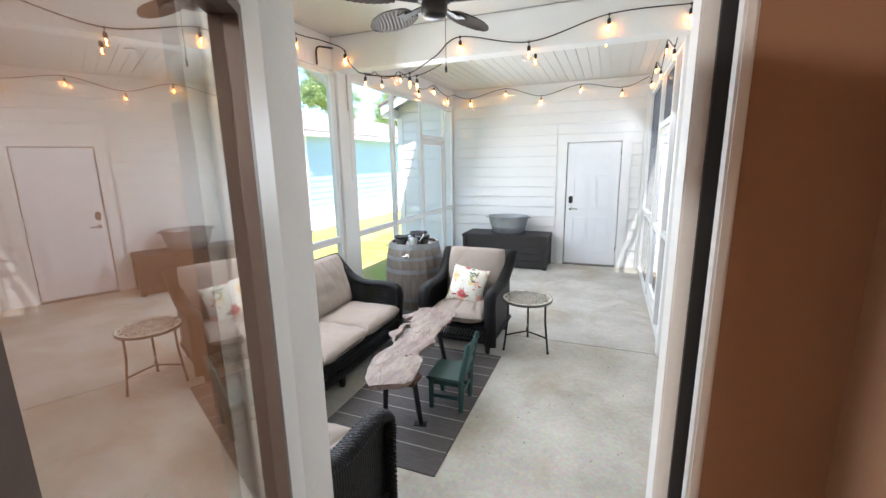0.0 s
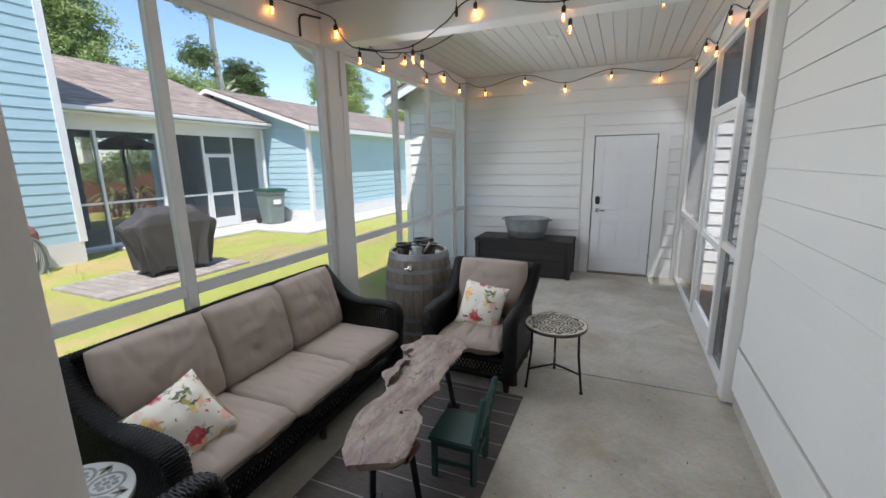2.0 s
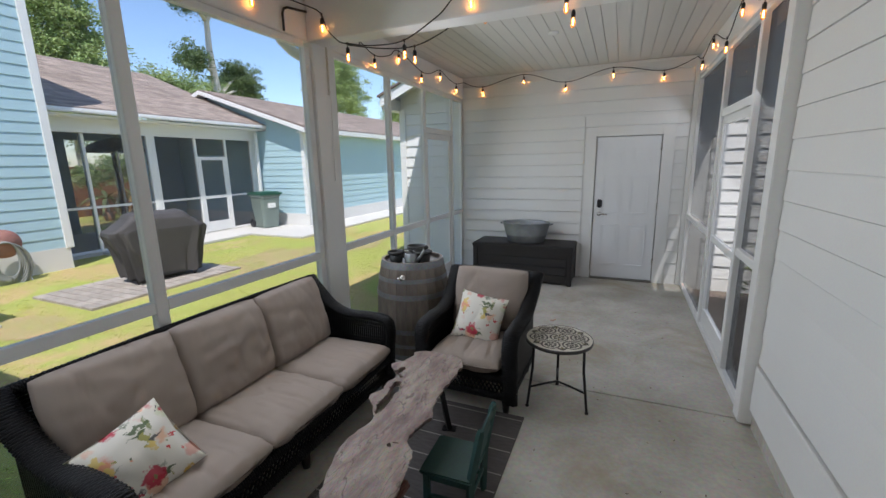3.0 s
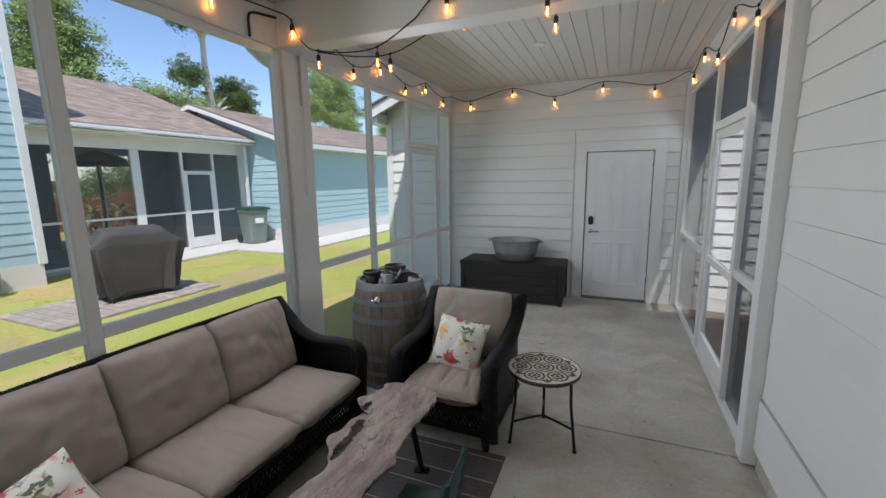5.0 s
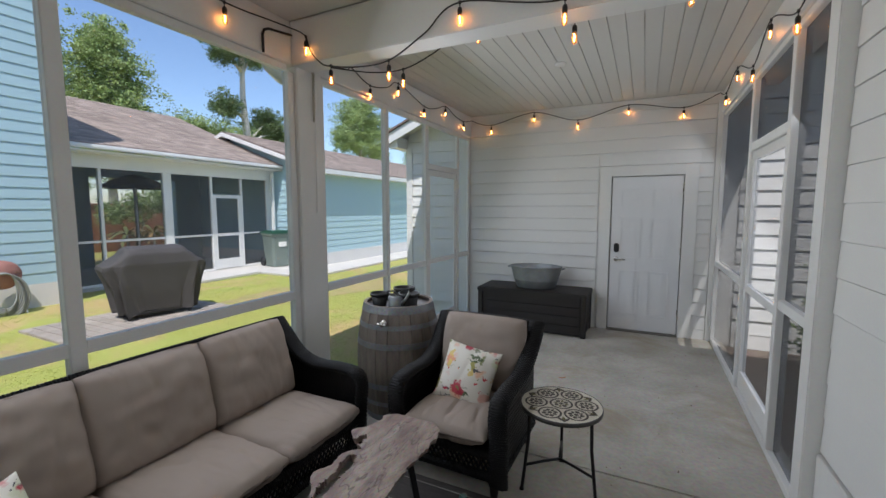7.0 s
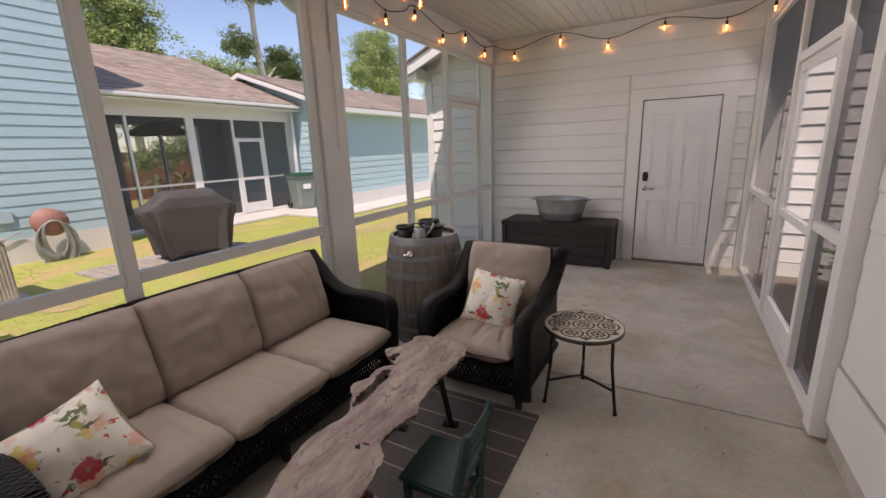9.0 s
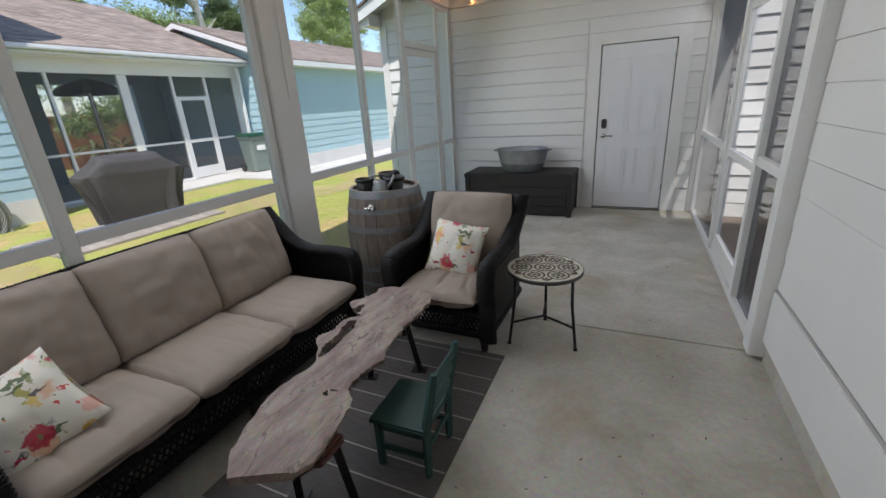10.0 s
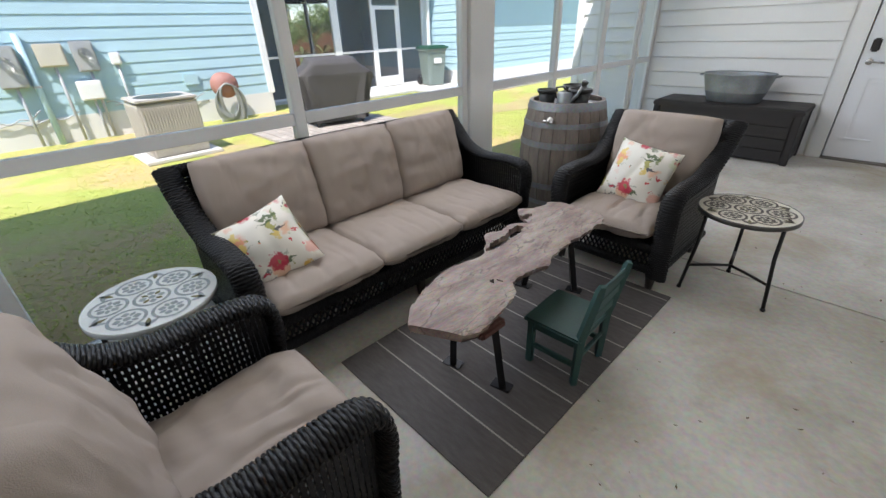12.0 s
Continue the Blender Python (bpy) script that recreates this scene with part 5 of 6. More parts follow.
# ceiling fan with leaf blades
FANM = material("oil_rubbed_bronze", (0.035, 0.026, 0.022), 0.35, 0.6, vary=0.2)
BLADE = material("woven_palm_blade", (0.12, 0.085, 0.07), 0.6, coarse=40, fine=160, vary=0.45, bump=0.4, stretch=(1, 2, 1))
fan = thing("ceiling_fan", "bronze ceiling fan with five woven palm-leaf blades", "ceiling fan", pose(-0.045, 2.93, 0))
part("canopy", revolve([(0.02, CZ - 0.1), (0.05, CZ - 0.08), (0.07, CZ - 0.03), (0.072, CZ - 0.001)], 28), FANM, fan, "", True)
part("downrod", tube([(0, 0, CZ - 0.09), (0, 0, 2.74)], 0.013, 12), FANM, fan, "", True)
part("motor", revolve([(0.03, 2.75), (0.1, 2.735), (0.13, 2.69), (0.13, 2.64), (0.1, 2.6), (0.06, 2.59)], 32), FANM, fan, "", True)
part("switch_cup", revolve([(0.065, 2.59), (0.07, 2.575), (0.068, 2.53), (0.055, 2.515), (0.0, 2.512)], 28, close=False), FANM, fan, "", True)
bm = bmesh.new()
rings = []
for i in range(25):
    s = i / 24
    w = 0.095 * math.sin(math.pi * min(1, 0.1 + 0.9 * s)) ** 0.55 if s < 1 else 0.004
    w = max(0.004, w)
    y = 0.2 + 0.4 * s
    rings.append([(bm.verts.new((w * u, y, 0.006 * (1 - u * u) + 0.003 * ((i + j) % 2)))) for j, u in enumerate([k / 6 - 1 for k in range(13)])])
for a, b in zip(rings, rings[1:]):
    for k in range(12):
        bm.faces.new((a[k], a[k + 1], b[k + 1], b[k]))
r = bmesh.ops.extrude_face_region(bm, geom=bm.faces[:])
bmesh.ops.translate(bm, vec=(0, 0, -0.008), verts=[e for e in r["geom"] if isinstance(e, bmesh.types.BMVert)])
blade = mesh_of(bm, "blade", BLADE)
iron = mesh_of(blocks((-0.02, 0.02, 0.09, 0.26, -0.014, -0.007), (-0.035, 0.035, 0.22, 0.3, -0.012, -0.006), bevel=0.004), "blade_iron", FANM)
for k in range(5):
    m = pose(0, 0, 2.595, 0, 0, -82 + 72 * k) @ pose(0, 0, 0, 0, 10, 0)
    b = share("blade", blade, fan, m)
    share("blade_iron", iron, b, Matrix.Identity(4))
part("pull_chain", tube([(0.05, 0.03, 2.52), (0.05, 0.03, 2.28)], 0.0016, 6), FANM, fan)
part("pull_knob", revolve([(0.002, 2.285), (0.006, 2.27), (0.006, 2.25), (0.002, 2.245)], 10, pose(0.05, 0.03, 0)), FANM, fan)

# small fittings
solid("conduit", tube([(LX + 0.02, 4.235, 2.712), (LX + 0.02, 4.235, 2.83), (LX + 0.02, 4.25, 2.865), (LX + 0.02, 4.29, 2.885), (LX + 0.02, 4.495, 2.915)], 0.009, 8), CABLE, "bent black conduit on the white beam", "conduit", smooth=True)
chain = thing("plant_chain", "thin pale hanging chain on the porch post", "chain")
for k in range(14):
    part("link", tube([(LX + 0.035 + 0.008 * math.cos(a), 4.69, 2.7 - 0.028 * k + 0.014 * math.sin(a)) if k % 2 else (LX + 0.035, 4.69 + 0.008 * math.cos(a), 2.7 - 0.028 * k + 0.014 * math.sin(a)) for a in [2 * math.pi * q / 10 for q in range(11)]], 0.0026, 5), material("chain_metal", (0.45, 0.4, 0.3), 0.4, 0.8) if k == 0 else bpy.data.materials["chain_metal"], chain)
part("cord", tube([(LX + 0.03, 4.715, 2.7), (LX + 0.037, 4.71, 2.2), (LX + 0.03, 4.7, 1.6)], 0.004, 6), TRIM, chain)
det = thing("ceiling_sensor", "small round white sensor on the porch ceiling", "sensor", pose(-0.19, 6.3, CZ))
part("base", revolve([(0.055, -0.002), (0.055, -0.012), (0.04, -0.02), (0.0, -0.022)], 24, close=False), TRIM, det, "", True)
# unseen lamp, added to brighten the room indoors and the door jambs
lamp = thing("added_room_light", "unseen warm flush ceiling light added to brighten the room indoors", "ceiling light", pose(-0.6, -0.9, 2.75))
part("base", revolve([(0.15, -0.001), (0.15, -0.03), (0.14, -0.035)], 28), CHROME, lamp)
part("diffuser", revolve([(0.14, -0.035), (0.12, -0.08), (0.05, -0.1), (0.0, -0.103)], 28, close=False), glow("warm_diffuser", (1.0, 0.9, 0.77), ROOM_FILL), lamp, "", True)

# ---- things in the gardens ----
PAVER = material("grey_tan_paver", (0.42, 0.37, 0.32), 0.85, coarse=9, fine=80, vary=0.2, bump=0.3, spread=0.15)
COVER = material("charcoal_cover_cloth", (0.07, 0.064, 0.062), 0.75, coarse=5, fine=160, vary=0.2, bump=0.15)
BIN = material("grey_green_bin_plastic", (0.2, 0.25, 0.225), 0.45, coarse=6, vary=0.15)
BINLID = material("green_bin_lid", (0.03, 0.13, 0.085), 0.45, vary=0.15)
GREYBOX = material("grey_meter_enamel", (0.42, 0.43, 0.43), 0.45, vary=0.1)
BEIGE = material("beige_enclosure_enamel", (0.62, 0.58, 0.48), 0.5, vary=0.1)
HOSE = material("faded_grey_hose", (0.3, 0.31, 0.29), 0.5, vary=0.2)
REELM = material("faded_red_reel", (0.42, 0.2, 0.16), 0.6, coarse=8, vary=0.2)
ACM = material("taupe_condenser_enamel", (0.5, 0.46, 0.41), 0.5, coarse=6, vary=0.12)

patio = thing("paver_patio", "small patio of grey and tan concrete pavers in the lawn", "patio", pose(-7.35, 4.62, GZ, 0, 0, 0), kind="structure")
bm = blocks((0.0, 0.246, 0.0, 0.146, -0.02, 0.035), bevel=0.006)
pm = mesh_of(bm, "paver", PAVER)
for i in range(16):
    for j in range(6):
        share("paver", pm, patio, pose(j * 0.25, i * 0.15, 0.0015 * ((i * 7 + j * 3) % 3)))


def between(z, table):
    for (z0, v0), (z1, v1) in zip(table, table[1:]):
        if z <= z1:
            k = (z - z0) / (z1 - z0)
            return v0 + (v1 - v0) * k
    return table[-1][1]


def bbq():
    t = thing("covered_grill", "barbecue grill under a charcoal cloth cover on the pavers", "grill", pose(-6.55, 6.04, GZ + 0.035, 0, 0, 78) @ Matrix.Diagonal((0.88, 0.95, 1, 1)))
    bm = bmesh.new()
    n = 96
    rings = []
    long = ((0.1, 0.58), (0.5, 0.67), (0.8, 0.8), (0.86, 0.79), (1.02, 0.52), (1.11, 0.45), (1.13, 0.4))
    deep = ((0.1, 0.27), (0.5, 0.3), (0.8, 0.31), (0.86, 0.31), (1.02, 0.28), (1.1, 0.22), (1.13, 0.12))
    for z in (0.1, 0.16, 0.22, 0.3, 0.38, 0.46, 0.54, 0.62, 0.7, 0.77, 0.8, 0.83, 0.86, 0.9, 0.95, 1.0, 1.03, 1.06, 1.09, 1.11, 1.13):
        ring = []
        low = max(0.0, 1 - z / 0.9) ** 0.7
        for k in range(n):
            a = 2 * math.pi * k / n
            c, sn = math.cos(a), math.sin(a)
            fold = 1 + low * (0.13 * math.sin(a * 9 + 3 * noise.noise(Vector((c * 2, sn * 2, z * 1.5)))) + 0.05 * math.sin(a * 21 + z * 3))
            x = between(z, long) * fold * math.copysign(abs(c) ** 0.3, c)
            y = between(z, deep) * fold * math.copysign(abs(sn) ** 0.3, sn)
            zz = z + 0.03 * low * math.sin(a * 7) + 0.014 * noise.noise(Vector((x * 5, y * 5, z * 5)))
            ring.append(bm.verts.new((x, y, zz)))
        rings.append(ring)
    for a, b in zip(rings, rings[1:]):
        for k in range(n):
            bm.faces.new((a[k], a[(k + 1) % n], b[(k + 1) % n], b[k]))
    bm.faces.new(rings[-1])
    part("cover", bm, COVER, t, "charcoal cloth cover with folds")
    for x in (-0.48, 0.48):
        for y in (-0.2, 0.2):
            part("caster", revolve([(0.035, -0.015), (0.04, 0), (0.035, 0.015)], 16, pose(x, y, 0.04, 90, 0, 20)), BLACK, t)
    part("base_shelf", blocks((-0.55, 0.55, -0.24, 0.24, 0.075, 0.12), bevel=0.01), BLACK, t)
    return t


bbq()


def wheelie_bin():
    t = thing("wheeled_bin", "grey-green wheeled rubbish bin with a green lid", "rubbish bin", pose(-9.2, 10.95, -0.06, 0, 0, 75))
    bm = bmesh.new()
    rings = []
    for z, a, b in ((0.02, 0.24, 0.26), (0.3, 0.26, 0.29), (0.9, 0.3, 0.35), (0.93, 0.325, 0.375), (0.98, 0.325, 0.375)):
        rings.append([bm.verts.new((a * math.copysign(min(1, abs(math.cos(g)) * 1.3), math.cos(g)), b * math.copysign(min(1, abs(math.sin(g)) * 1.3), math.sin(g)), z)) for g in [2 * math.pi * (k + 0.5) / 24 for k in range(24)]])
    for a, b in zip(rings, rings[1:]):
        for k in range(24):
            bm.faces.new((a[k], a[(k + 1) % 24], b[(k + 1) % 24], b[k]))
    bm.faces.new(rings[0][::-1])
    part("body", bm, BIN, t)
    part("lid", blocks((-0.34, 0.34, -0.41, 0.4, 0.98, 1.03), (-0.3, 0.3, -0.3, 0.34, 1.03, 1.06), bevel=0.02), BINLID, t, "green plastic lid")
    for x in (-0.27, 0.27):
        w = part("wheel", revolve([(0.03, -0.03), (0.125, -0.03), (0.13, -0.02), (0.13, 0.02), (0.125, 0.03), (0.03, 0.03)], 20, pose(x, 0.33, 0.13, 0, 90, 0)), BLACK, t, "", True)
    part("handle", tube([(-0.25, 0.38, 0.93), (-0.25, 0.45, 0.95), (0.25, 0.45, 0.95), (0.25, 0.38, 0.93)], 0.015), BIN, t)
    part("sticker", blocks((-0.12, 0.12, -0.343, -0.338, 0.6, 0.74), m=pose(0, 0, 0)), TRIM, t, "pale label plate")


wheelie_bin()


def condenser():
    t = thing("air_conditioner", "taupe outdoor air-conditioning unit on a slab beside the blue wall", "air conditioner", pose(-6.7, 3.35, GZ, 0, 0, 2))
    part("pad", blocks((-0.5, 0.5, -0.5, 0.5, 0, 0.05), bevel=0.01), SLAB, t)
    part("body", blocks((-0.37, 0.37, -0.37, 0.37, 0.05, 0.78), bevel=0.02), ACM, t)
    fin_x = mesh_of(blocks((0.369, 0.381, -0.009, 0.009, 0.1, 0.72)), "fin", ACM)
    fin_y = mesh_of(blocks((-0.009, 0.009, -0.381, -0.369, 0.1, 0.72)), "fin", ACM)
    for k in range(20):
        share("fin", fin_x, t, pose(0, -0.335 + k * 0.0352, 0))
        share("fin", fin_y, t, pose(-0.335 + k * 0.0352, 0, 0))
    part("cap", blocks((-0.39, 0.39, -0.39, 0.39, 0.78, 0.82), bevel=0.015), ACM, t)
    part("fan_guard", revolve([(0.06, 0.825), (0.3, 0.822), (0.31, 0.821)], 32), BLACK, t)


condenser()


def wall_box(name, label, y, z, w, h, d, mat, dial=False):
    t = thing(name, label, "utility box", pose(-9.13, y, z), "utility boxes")
    part("case", blocks((0.0, d, -w / 2, w / 2, -h / 2, h / 2), bevel=0.012), mat, t)
    part("cover", blocks((d, d + 0.012, -w / 2 + 0.02, w / 2 - 0.02, -h / 2 + 0.02, h / 2 - 0.03), bevel=0.005), mat, t)
    if dial:
        part("dial", revolve([(0.085, 0.0), (0.085, 0.06), (0.07, 0.09), (0.0, 0.095)], 24, pose(d + 0.01, 0, h * 0.1, 0, 90, 0), close=False), GLASS, t, "round glass meter dial", True)
    part("conduit", tube([(d / 2, 0, -h / 2), (d / 2, 0, -(z - GZ) + 0.02)], 0.022), GREYBOX, t, "", True)


wall_box("meter_box", "grey electric meter box with a round dial", 1.95, 1.1, 0.34, 0.6, 0.14, GREYBOX, True)
wall_box("utility_box", "beige utility enclosure on the blue siding", 2.52, 1.24, 0.36, 0.34, 0.12, BEIGE)
wall_box("utility_box", "pale grey cable box with a dark window", 2.95, 1.2, 0.3, 0.46, 0.12, GREYBOX, True)
wall_box("utility_box", "white ribbed cover box on the blue siding", 2.85, 0.68, 0.34, 0.3, 0.16, TRIM)
wall_box("utility_box", "small white junction box on the blue siding", 3.36, 1.14, 0.15, 0.2, 0.08, TRIM)
vent = thing("wall_vent", "small square blue-grey wall vent", "vent", pose(-9.13, 4.45, 0.7))
part("plate", blocks((0, 0.035, -0.13, 0.13, -0.1, 0.1), bevel=0.006), BLUE, vent)
cables = thing("cable_coil", "loose coil of grey cables above the foundation", "cables", pose(-9.08, 3.75, 0.33))
for q in range(3):
    part("cable", tube([(0.02 * q, 0.33 * math.cos(a) + 0.05 * q, 0.07 * math.sin(a * (1 + q)) + 0.02 * q) for a in [2 * math.pi * k / 24 for k in range(25)]], 0.011, 6), GREYBOX, cables)


pipe = thing("service_pipe", "pale blue painted service pipe on the siding", "pipe", pose(-9.08, 2.2, GZ))
part("riser", tube([(0, 0, 0), (0, 0, 1.68)], 0.045, 12), BLUE, pipe, "", True)
part("strap", blocks((-0.04, 0.05, -0.06, 0.06, 0.9, 0.93)), GREYBOX, pipe)
for y0, y1, z, drop in ((1.2, 2.1, 0.42, 0.12), (1.2, 2.6, 0.34, 0.08), (3.0, 4.1, 0.46, 0.05), (3.1, 4.6, 0.4, 0.09)):
    wire = thing("loose_cable", "thin grey cable sagging along the blue siding", "cable", pose(-9.1, y0, z), "loose cables")
    part("cable", tube([(0.02, (y1 - y0) * q / 16, -4 * drop * (q / 16) * (1 - q / 16) + 0.03 * math.sin(q * 1.3)) for q in range(17)], 0.011, 6), GREYBOX, wire, "", True)


def hose_reel():
    t = thing("hose_reel", "faded red hose reel with a coiled hose by the blue wall", "hose reel", pose(-8.85, 4.95, GZ))
    part("drum", revolve([(0.02, -0.1), (0.235, -0.1), (0.235, -0.07), (0.1, -0.06), (0.1, 0.06), (0.235, 0.07), (0.235, 0.1), (0.02, 0.1)], 32, pose(0, 0, 0.68, 0, 90, 0)), REELM, t, "round faded red drum", True)
    for k in range(9):
        r = 0.13 + 0.018 * k
        part("hose", tube([(0.12 + 0.02 * math.sin(a * 3 + k), (r + 0.02) * math.sin(a), 0.42 + (0.3 + 0.012 * k) * -math.cos(a) - 0.015 * k) for a in [2 * math.pi * q / 28 for q in range(29)]], 0.013, 6), HOSE, t, "", True)
    for y in (-0.25, 0.25):
        part("stand", tube([(-0.05, y * 0.6, 0.68), (0.12, y, 0.0)], 0.014), GREYBOX, t)


hose_reel()


# ---- trees ----
def leaf_mat(name, color, other, through=0.4):
    m = material(name, color, 0.55, coarse=0.7, fine=4, vary=0.1, bump=0.0, other=other)
    n, l = m.node_tree.nodes, m.node_tree.links
    bs = n["Principled BSDF"]
    tl, mx = n.new("ShaderNodeBsdfTranslucent"), n.new("ShaderNodeMixShader")
    l.new(bs.inputs["Base Color"].links[0].from_socket, tl.inputs["Color"])
    mx.inputs[0].default_value = through
    l.new(bs.outputs[0], mx.inputs[1])
    l.new(tl.outputs[0], mx.inputs[2])
    l.new(mx.outputs[0], n["Material Output"].inputs["Surface"])
    g = n.new("ShaderNodeNewGeometry")
    for nd in n:
        if nd.bl_idname == "ShaderNodeMapRange" and nd.outputs[0].links and nd.outputs[0].links[0].to_socket.name == "Value":
            nd.inputs[3].default_value, nd.inputs[4].default_value = 0.7, 1.7
            m.node_tree.links.new(g.outputs["Random Per Island"], nd.inputs[0])
    return m


LEAF1 = leaf_mat("bright_green_leaf", (0.36, 0.45, 0.19), (0.23, 0.31, 0.12))
LEAF2 = leaf_mat("dark_green_leaf", (0.18, 0.25, 0.11), (0.1, 0.15, 0.06))


def tree(label, base, height, trunk_r, clusters, seed, mat, leaves, size, lean=(0, 0)):
    """A tapered trunk with limbs that end in uneven clumps of many small leaves."""
    rnd = random.Random(seed)
    t = thing("tree", label, "tree", Matrix.Translation(base))
    keys = [Vector((lean[0] * s ** 1.5 + 0.12 * math.sin(s * 9 + seed), lean[1] * s ** 1.5 + 0.1 * math.cos(s * 7 + seed), height * s)) for s in [k / 8 for k in range(9)]]
    part("trunk", tube(keys, trunk_r, 10, radii=[trunk_r * (1 - 0.7 * k / 8) for k in range(9)]), TREEBARK, t, "", True)
    verts, faces = [], []
    for cx, cy, cz, r in clusters:
        c = Vector((cx, cy, cz))
        start = keys[max(1, min(8, int(8 * (cz - r * 0.6) / height)))]
        part("limb", tube([start, (start + c) / 2 + Vector((0, 0, 0.15 * r)), c], 0.05, 6, radii=[trunk_r * 0.35, trunk_r * 0.2, 0.02]), TREEBARK, t, "", True)
        subs = [(c + Vector((rnd.gauss(0, 0.52), rnd.gauss(0, 0.52), rnd.gauss(0, 0.52))) * r, r * rnd.uniform(0.16, 0.42)) for _ in range(130)]
        for sc, sr in subs:
            for _ in range(int(leaves * r * 5.0 / 130)):
                d = Vector((rnd.gauss(0, 0.6), rnd.gauss(0, 0.6), rnd.gauss(0, 0.42))) * sr
                p = sc + d
                a = Vector((rnd.uniform(-1, 1), rnd.uniform(-1, 1), rnd.uniform(-0.7, 0.4))).normalized()
                b = a.orthogonal().normalized()
                s = size * 0.5 * rnd.uniform(0.6, 1.3)
                i = len(verts)
                verts += [tuple(p - a * s), tuple(p + b * s * 0.5), tuple(p + a * s), tuple(p - b * s * 0.5)]
                faces.append((i, i + 1, i + 2, i + 3))
    me = bpy.data.meshes.new("crown")
    me.from_pydata(verts, [], faces)
    me.materials.append(mat)
    ob = tagged(new("crown", me), "dense clumps of small green leaves", kind="stuff")
    ob.parent = t
    return t


tree("tall green tree behind the blue house", (-26, 15.0, GZ), 11.4, 0.26, [(0, 0.1, 11.0, 0.75), (0.2, -0.4, 9.9, 1.1), (-0.3, 0.7, 8.9, 1.35), (0, -0.6, 7.6, 1.5), (0, 0.6, 6.4, 1.6), (0.3, -0.3, 5.0, 1.6)], 2, LEAF1, 1500, 0.15)
tree("tall green tree at the edge of the woods", (-27, 11.0, GZ), 13.5, 0.28, [(0, 0.3, 12.8, 1.0), (0, -0.5, 11.2, 1.4), (0, 0.5, 9.4, 1.5), (0, -0.6, 7.6, 1.6), (0, 0.4, 5.8, 1.7)], 3, LEAF1, 1400, 0.15)
tree("bare-trunked tall pine with a tuft of crown", (-26, 23.7, GZ), 13.2, 0.42, [(0, -1.7, 12.7, 0.9), (0, -0.4, 13.3, 1.0), (0, 0.9, 13.0, 0.9), (0, 1.9, 8.4, 0.9), (0, -1.5, 8.9, 0.9), (0, 2.6, 7.6, 0.9)], 4, LEAF2, 1600, 0.13)
tree("broad bright green bushy tree", (-25, 20.0, GZ), 6.0, 0.25, [(0, 0.8, 6.3, 0.9), (0, -1.0, 6.4, 0.95), (0, 2.3, 6.0, 0.9), (0, -2.6, 5.9, 0.9), (0, 0.2, 5.2, 1.4), (0, -3.8, 5.4, 1.0), (0, 3.4, 5.5, 1.0)], 5, LEAF1, 1900, 0.12)
tree("round green tree behind the garage roof", (-26, 37.5, GZ), 12.0, 0.3, [(0, 0, 12.0, 1.2), (0, -1.5, 10.6, 1.4), (0, 1.5, 10.3, 1.4), (0, 0, 8.8, 1.6), (0, 2.6, 8.2, 1.4), (0, -2.4, 8.6, 1.2)], 6, LEAF1, 1400, 0.15)
tree("dark green tree far behind the roofs", (-31, 29.0, GZ), 9.0, 0.3, [(0, 0, 8.4, 1.3), (0, 1.8, 7.6, 1.3), (0, -1.8, 7.2, 1.4)], 7, LEAF2, 1300, 0.16)
tree("green tree beyond the garage", (-22, 44.0, GZ), 9.5, 0.3, [(0, 0, 9.0, 1.3), (0, 1.6, 7.6, 1.5), (0, -1.6, 7.4, 1.4), (0, 0, 6, 1.7)], 8, LEAF1, 1200, 0.16)
tree("leafy shrub in front of the brick wall", (-18.2, 12.0, GZ), 2.2, 0.06, [(0, 0, 1.9, 0.55), (0, 0.9, 2.2, 0.5), (0, -0.9, 1.6, 0.45), (0, 1.8, 1.9, 0.5)], 9, LEAF1, 900, 0.1)
# lawn blades
rnd = random.Random(11)
BLADES = leaf_mat("grass_blade", (0.36, 0.47, 0.085), (0.45, 0.45, 0.12), 0.65)
verts, faces = [], []
for k in range(80000):
    y = rnd.uniform(0.2, 11.5)
    x = -2.02 - (rnd.random() ** 1.6) * 7.0
    if (-7.5 < x < -5.8 and 4.6 < y < 7.05) or (x < -6.9 and y > 9.85) or (x < -8.7 and y > 6.8):
        continue
    if noise.noise(Vector((x * 0.9, y * 0.9, 3))) > 0.28 and rnd.random() < 0.75:
        continue
    h, w, a = rnd.uniform(0.006, 0.018), rnd.uniform(0.003, 0.007), rnd.uniform(0, 6.28)
    i = len(verts)
    dx, dy = math.cos(a) * w, math.sin(a) * w
    lx, ly = rnd.gauss(0, 0.03), rnd.gauss(0, 0.03)
    verts += [(x - dx, y - dy, GZ), (x + dx, y + dy, GZ), (x + lx, y + ly, GZ + h)]
    faces.append((i, i + 1, i + 2))
me = bpy.data.meshes.new("grass")
me.from_pydata(verts, [], faces)
me.materials.append(BLADES)
tagged(new("grass", me), "short sunlit lawn grass with thin dry patches", "grass", kind="stuff")

# bare soil showing through the lawn
SOIL = material("bare_orange_soil", (0.5, 0.37, 0.19), 0.95, coarse=2.5, fine=60, vary=0.3, bump=0.4, other=(0.4, 0.38, 0.13))


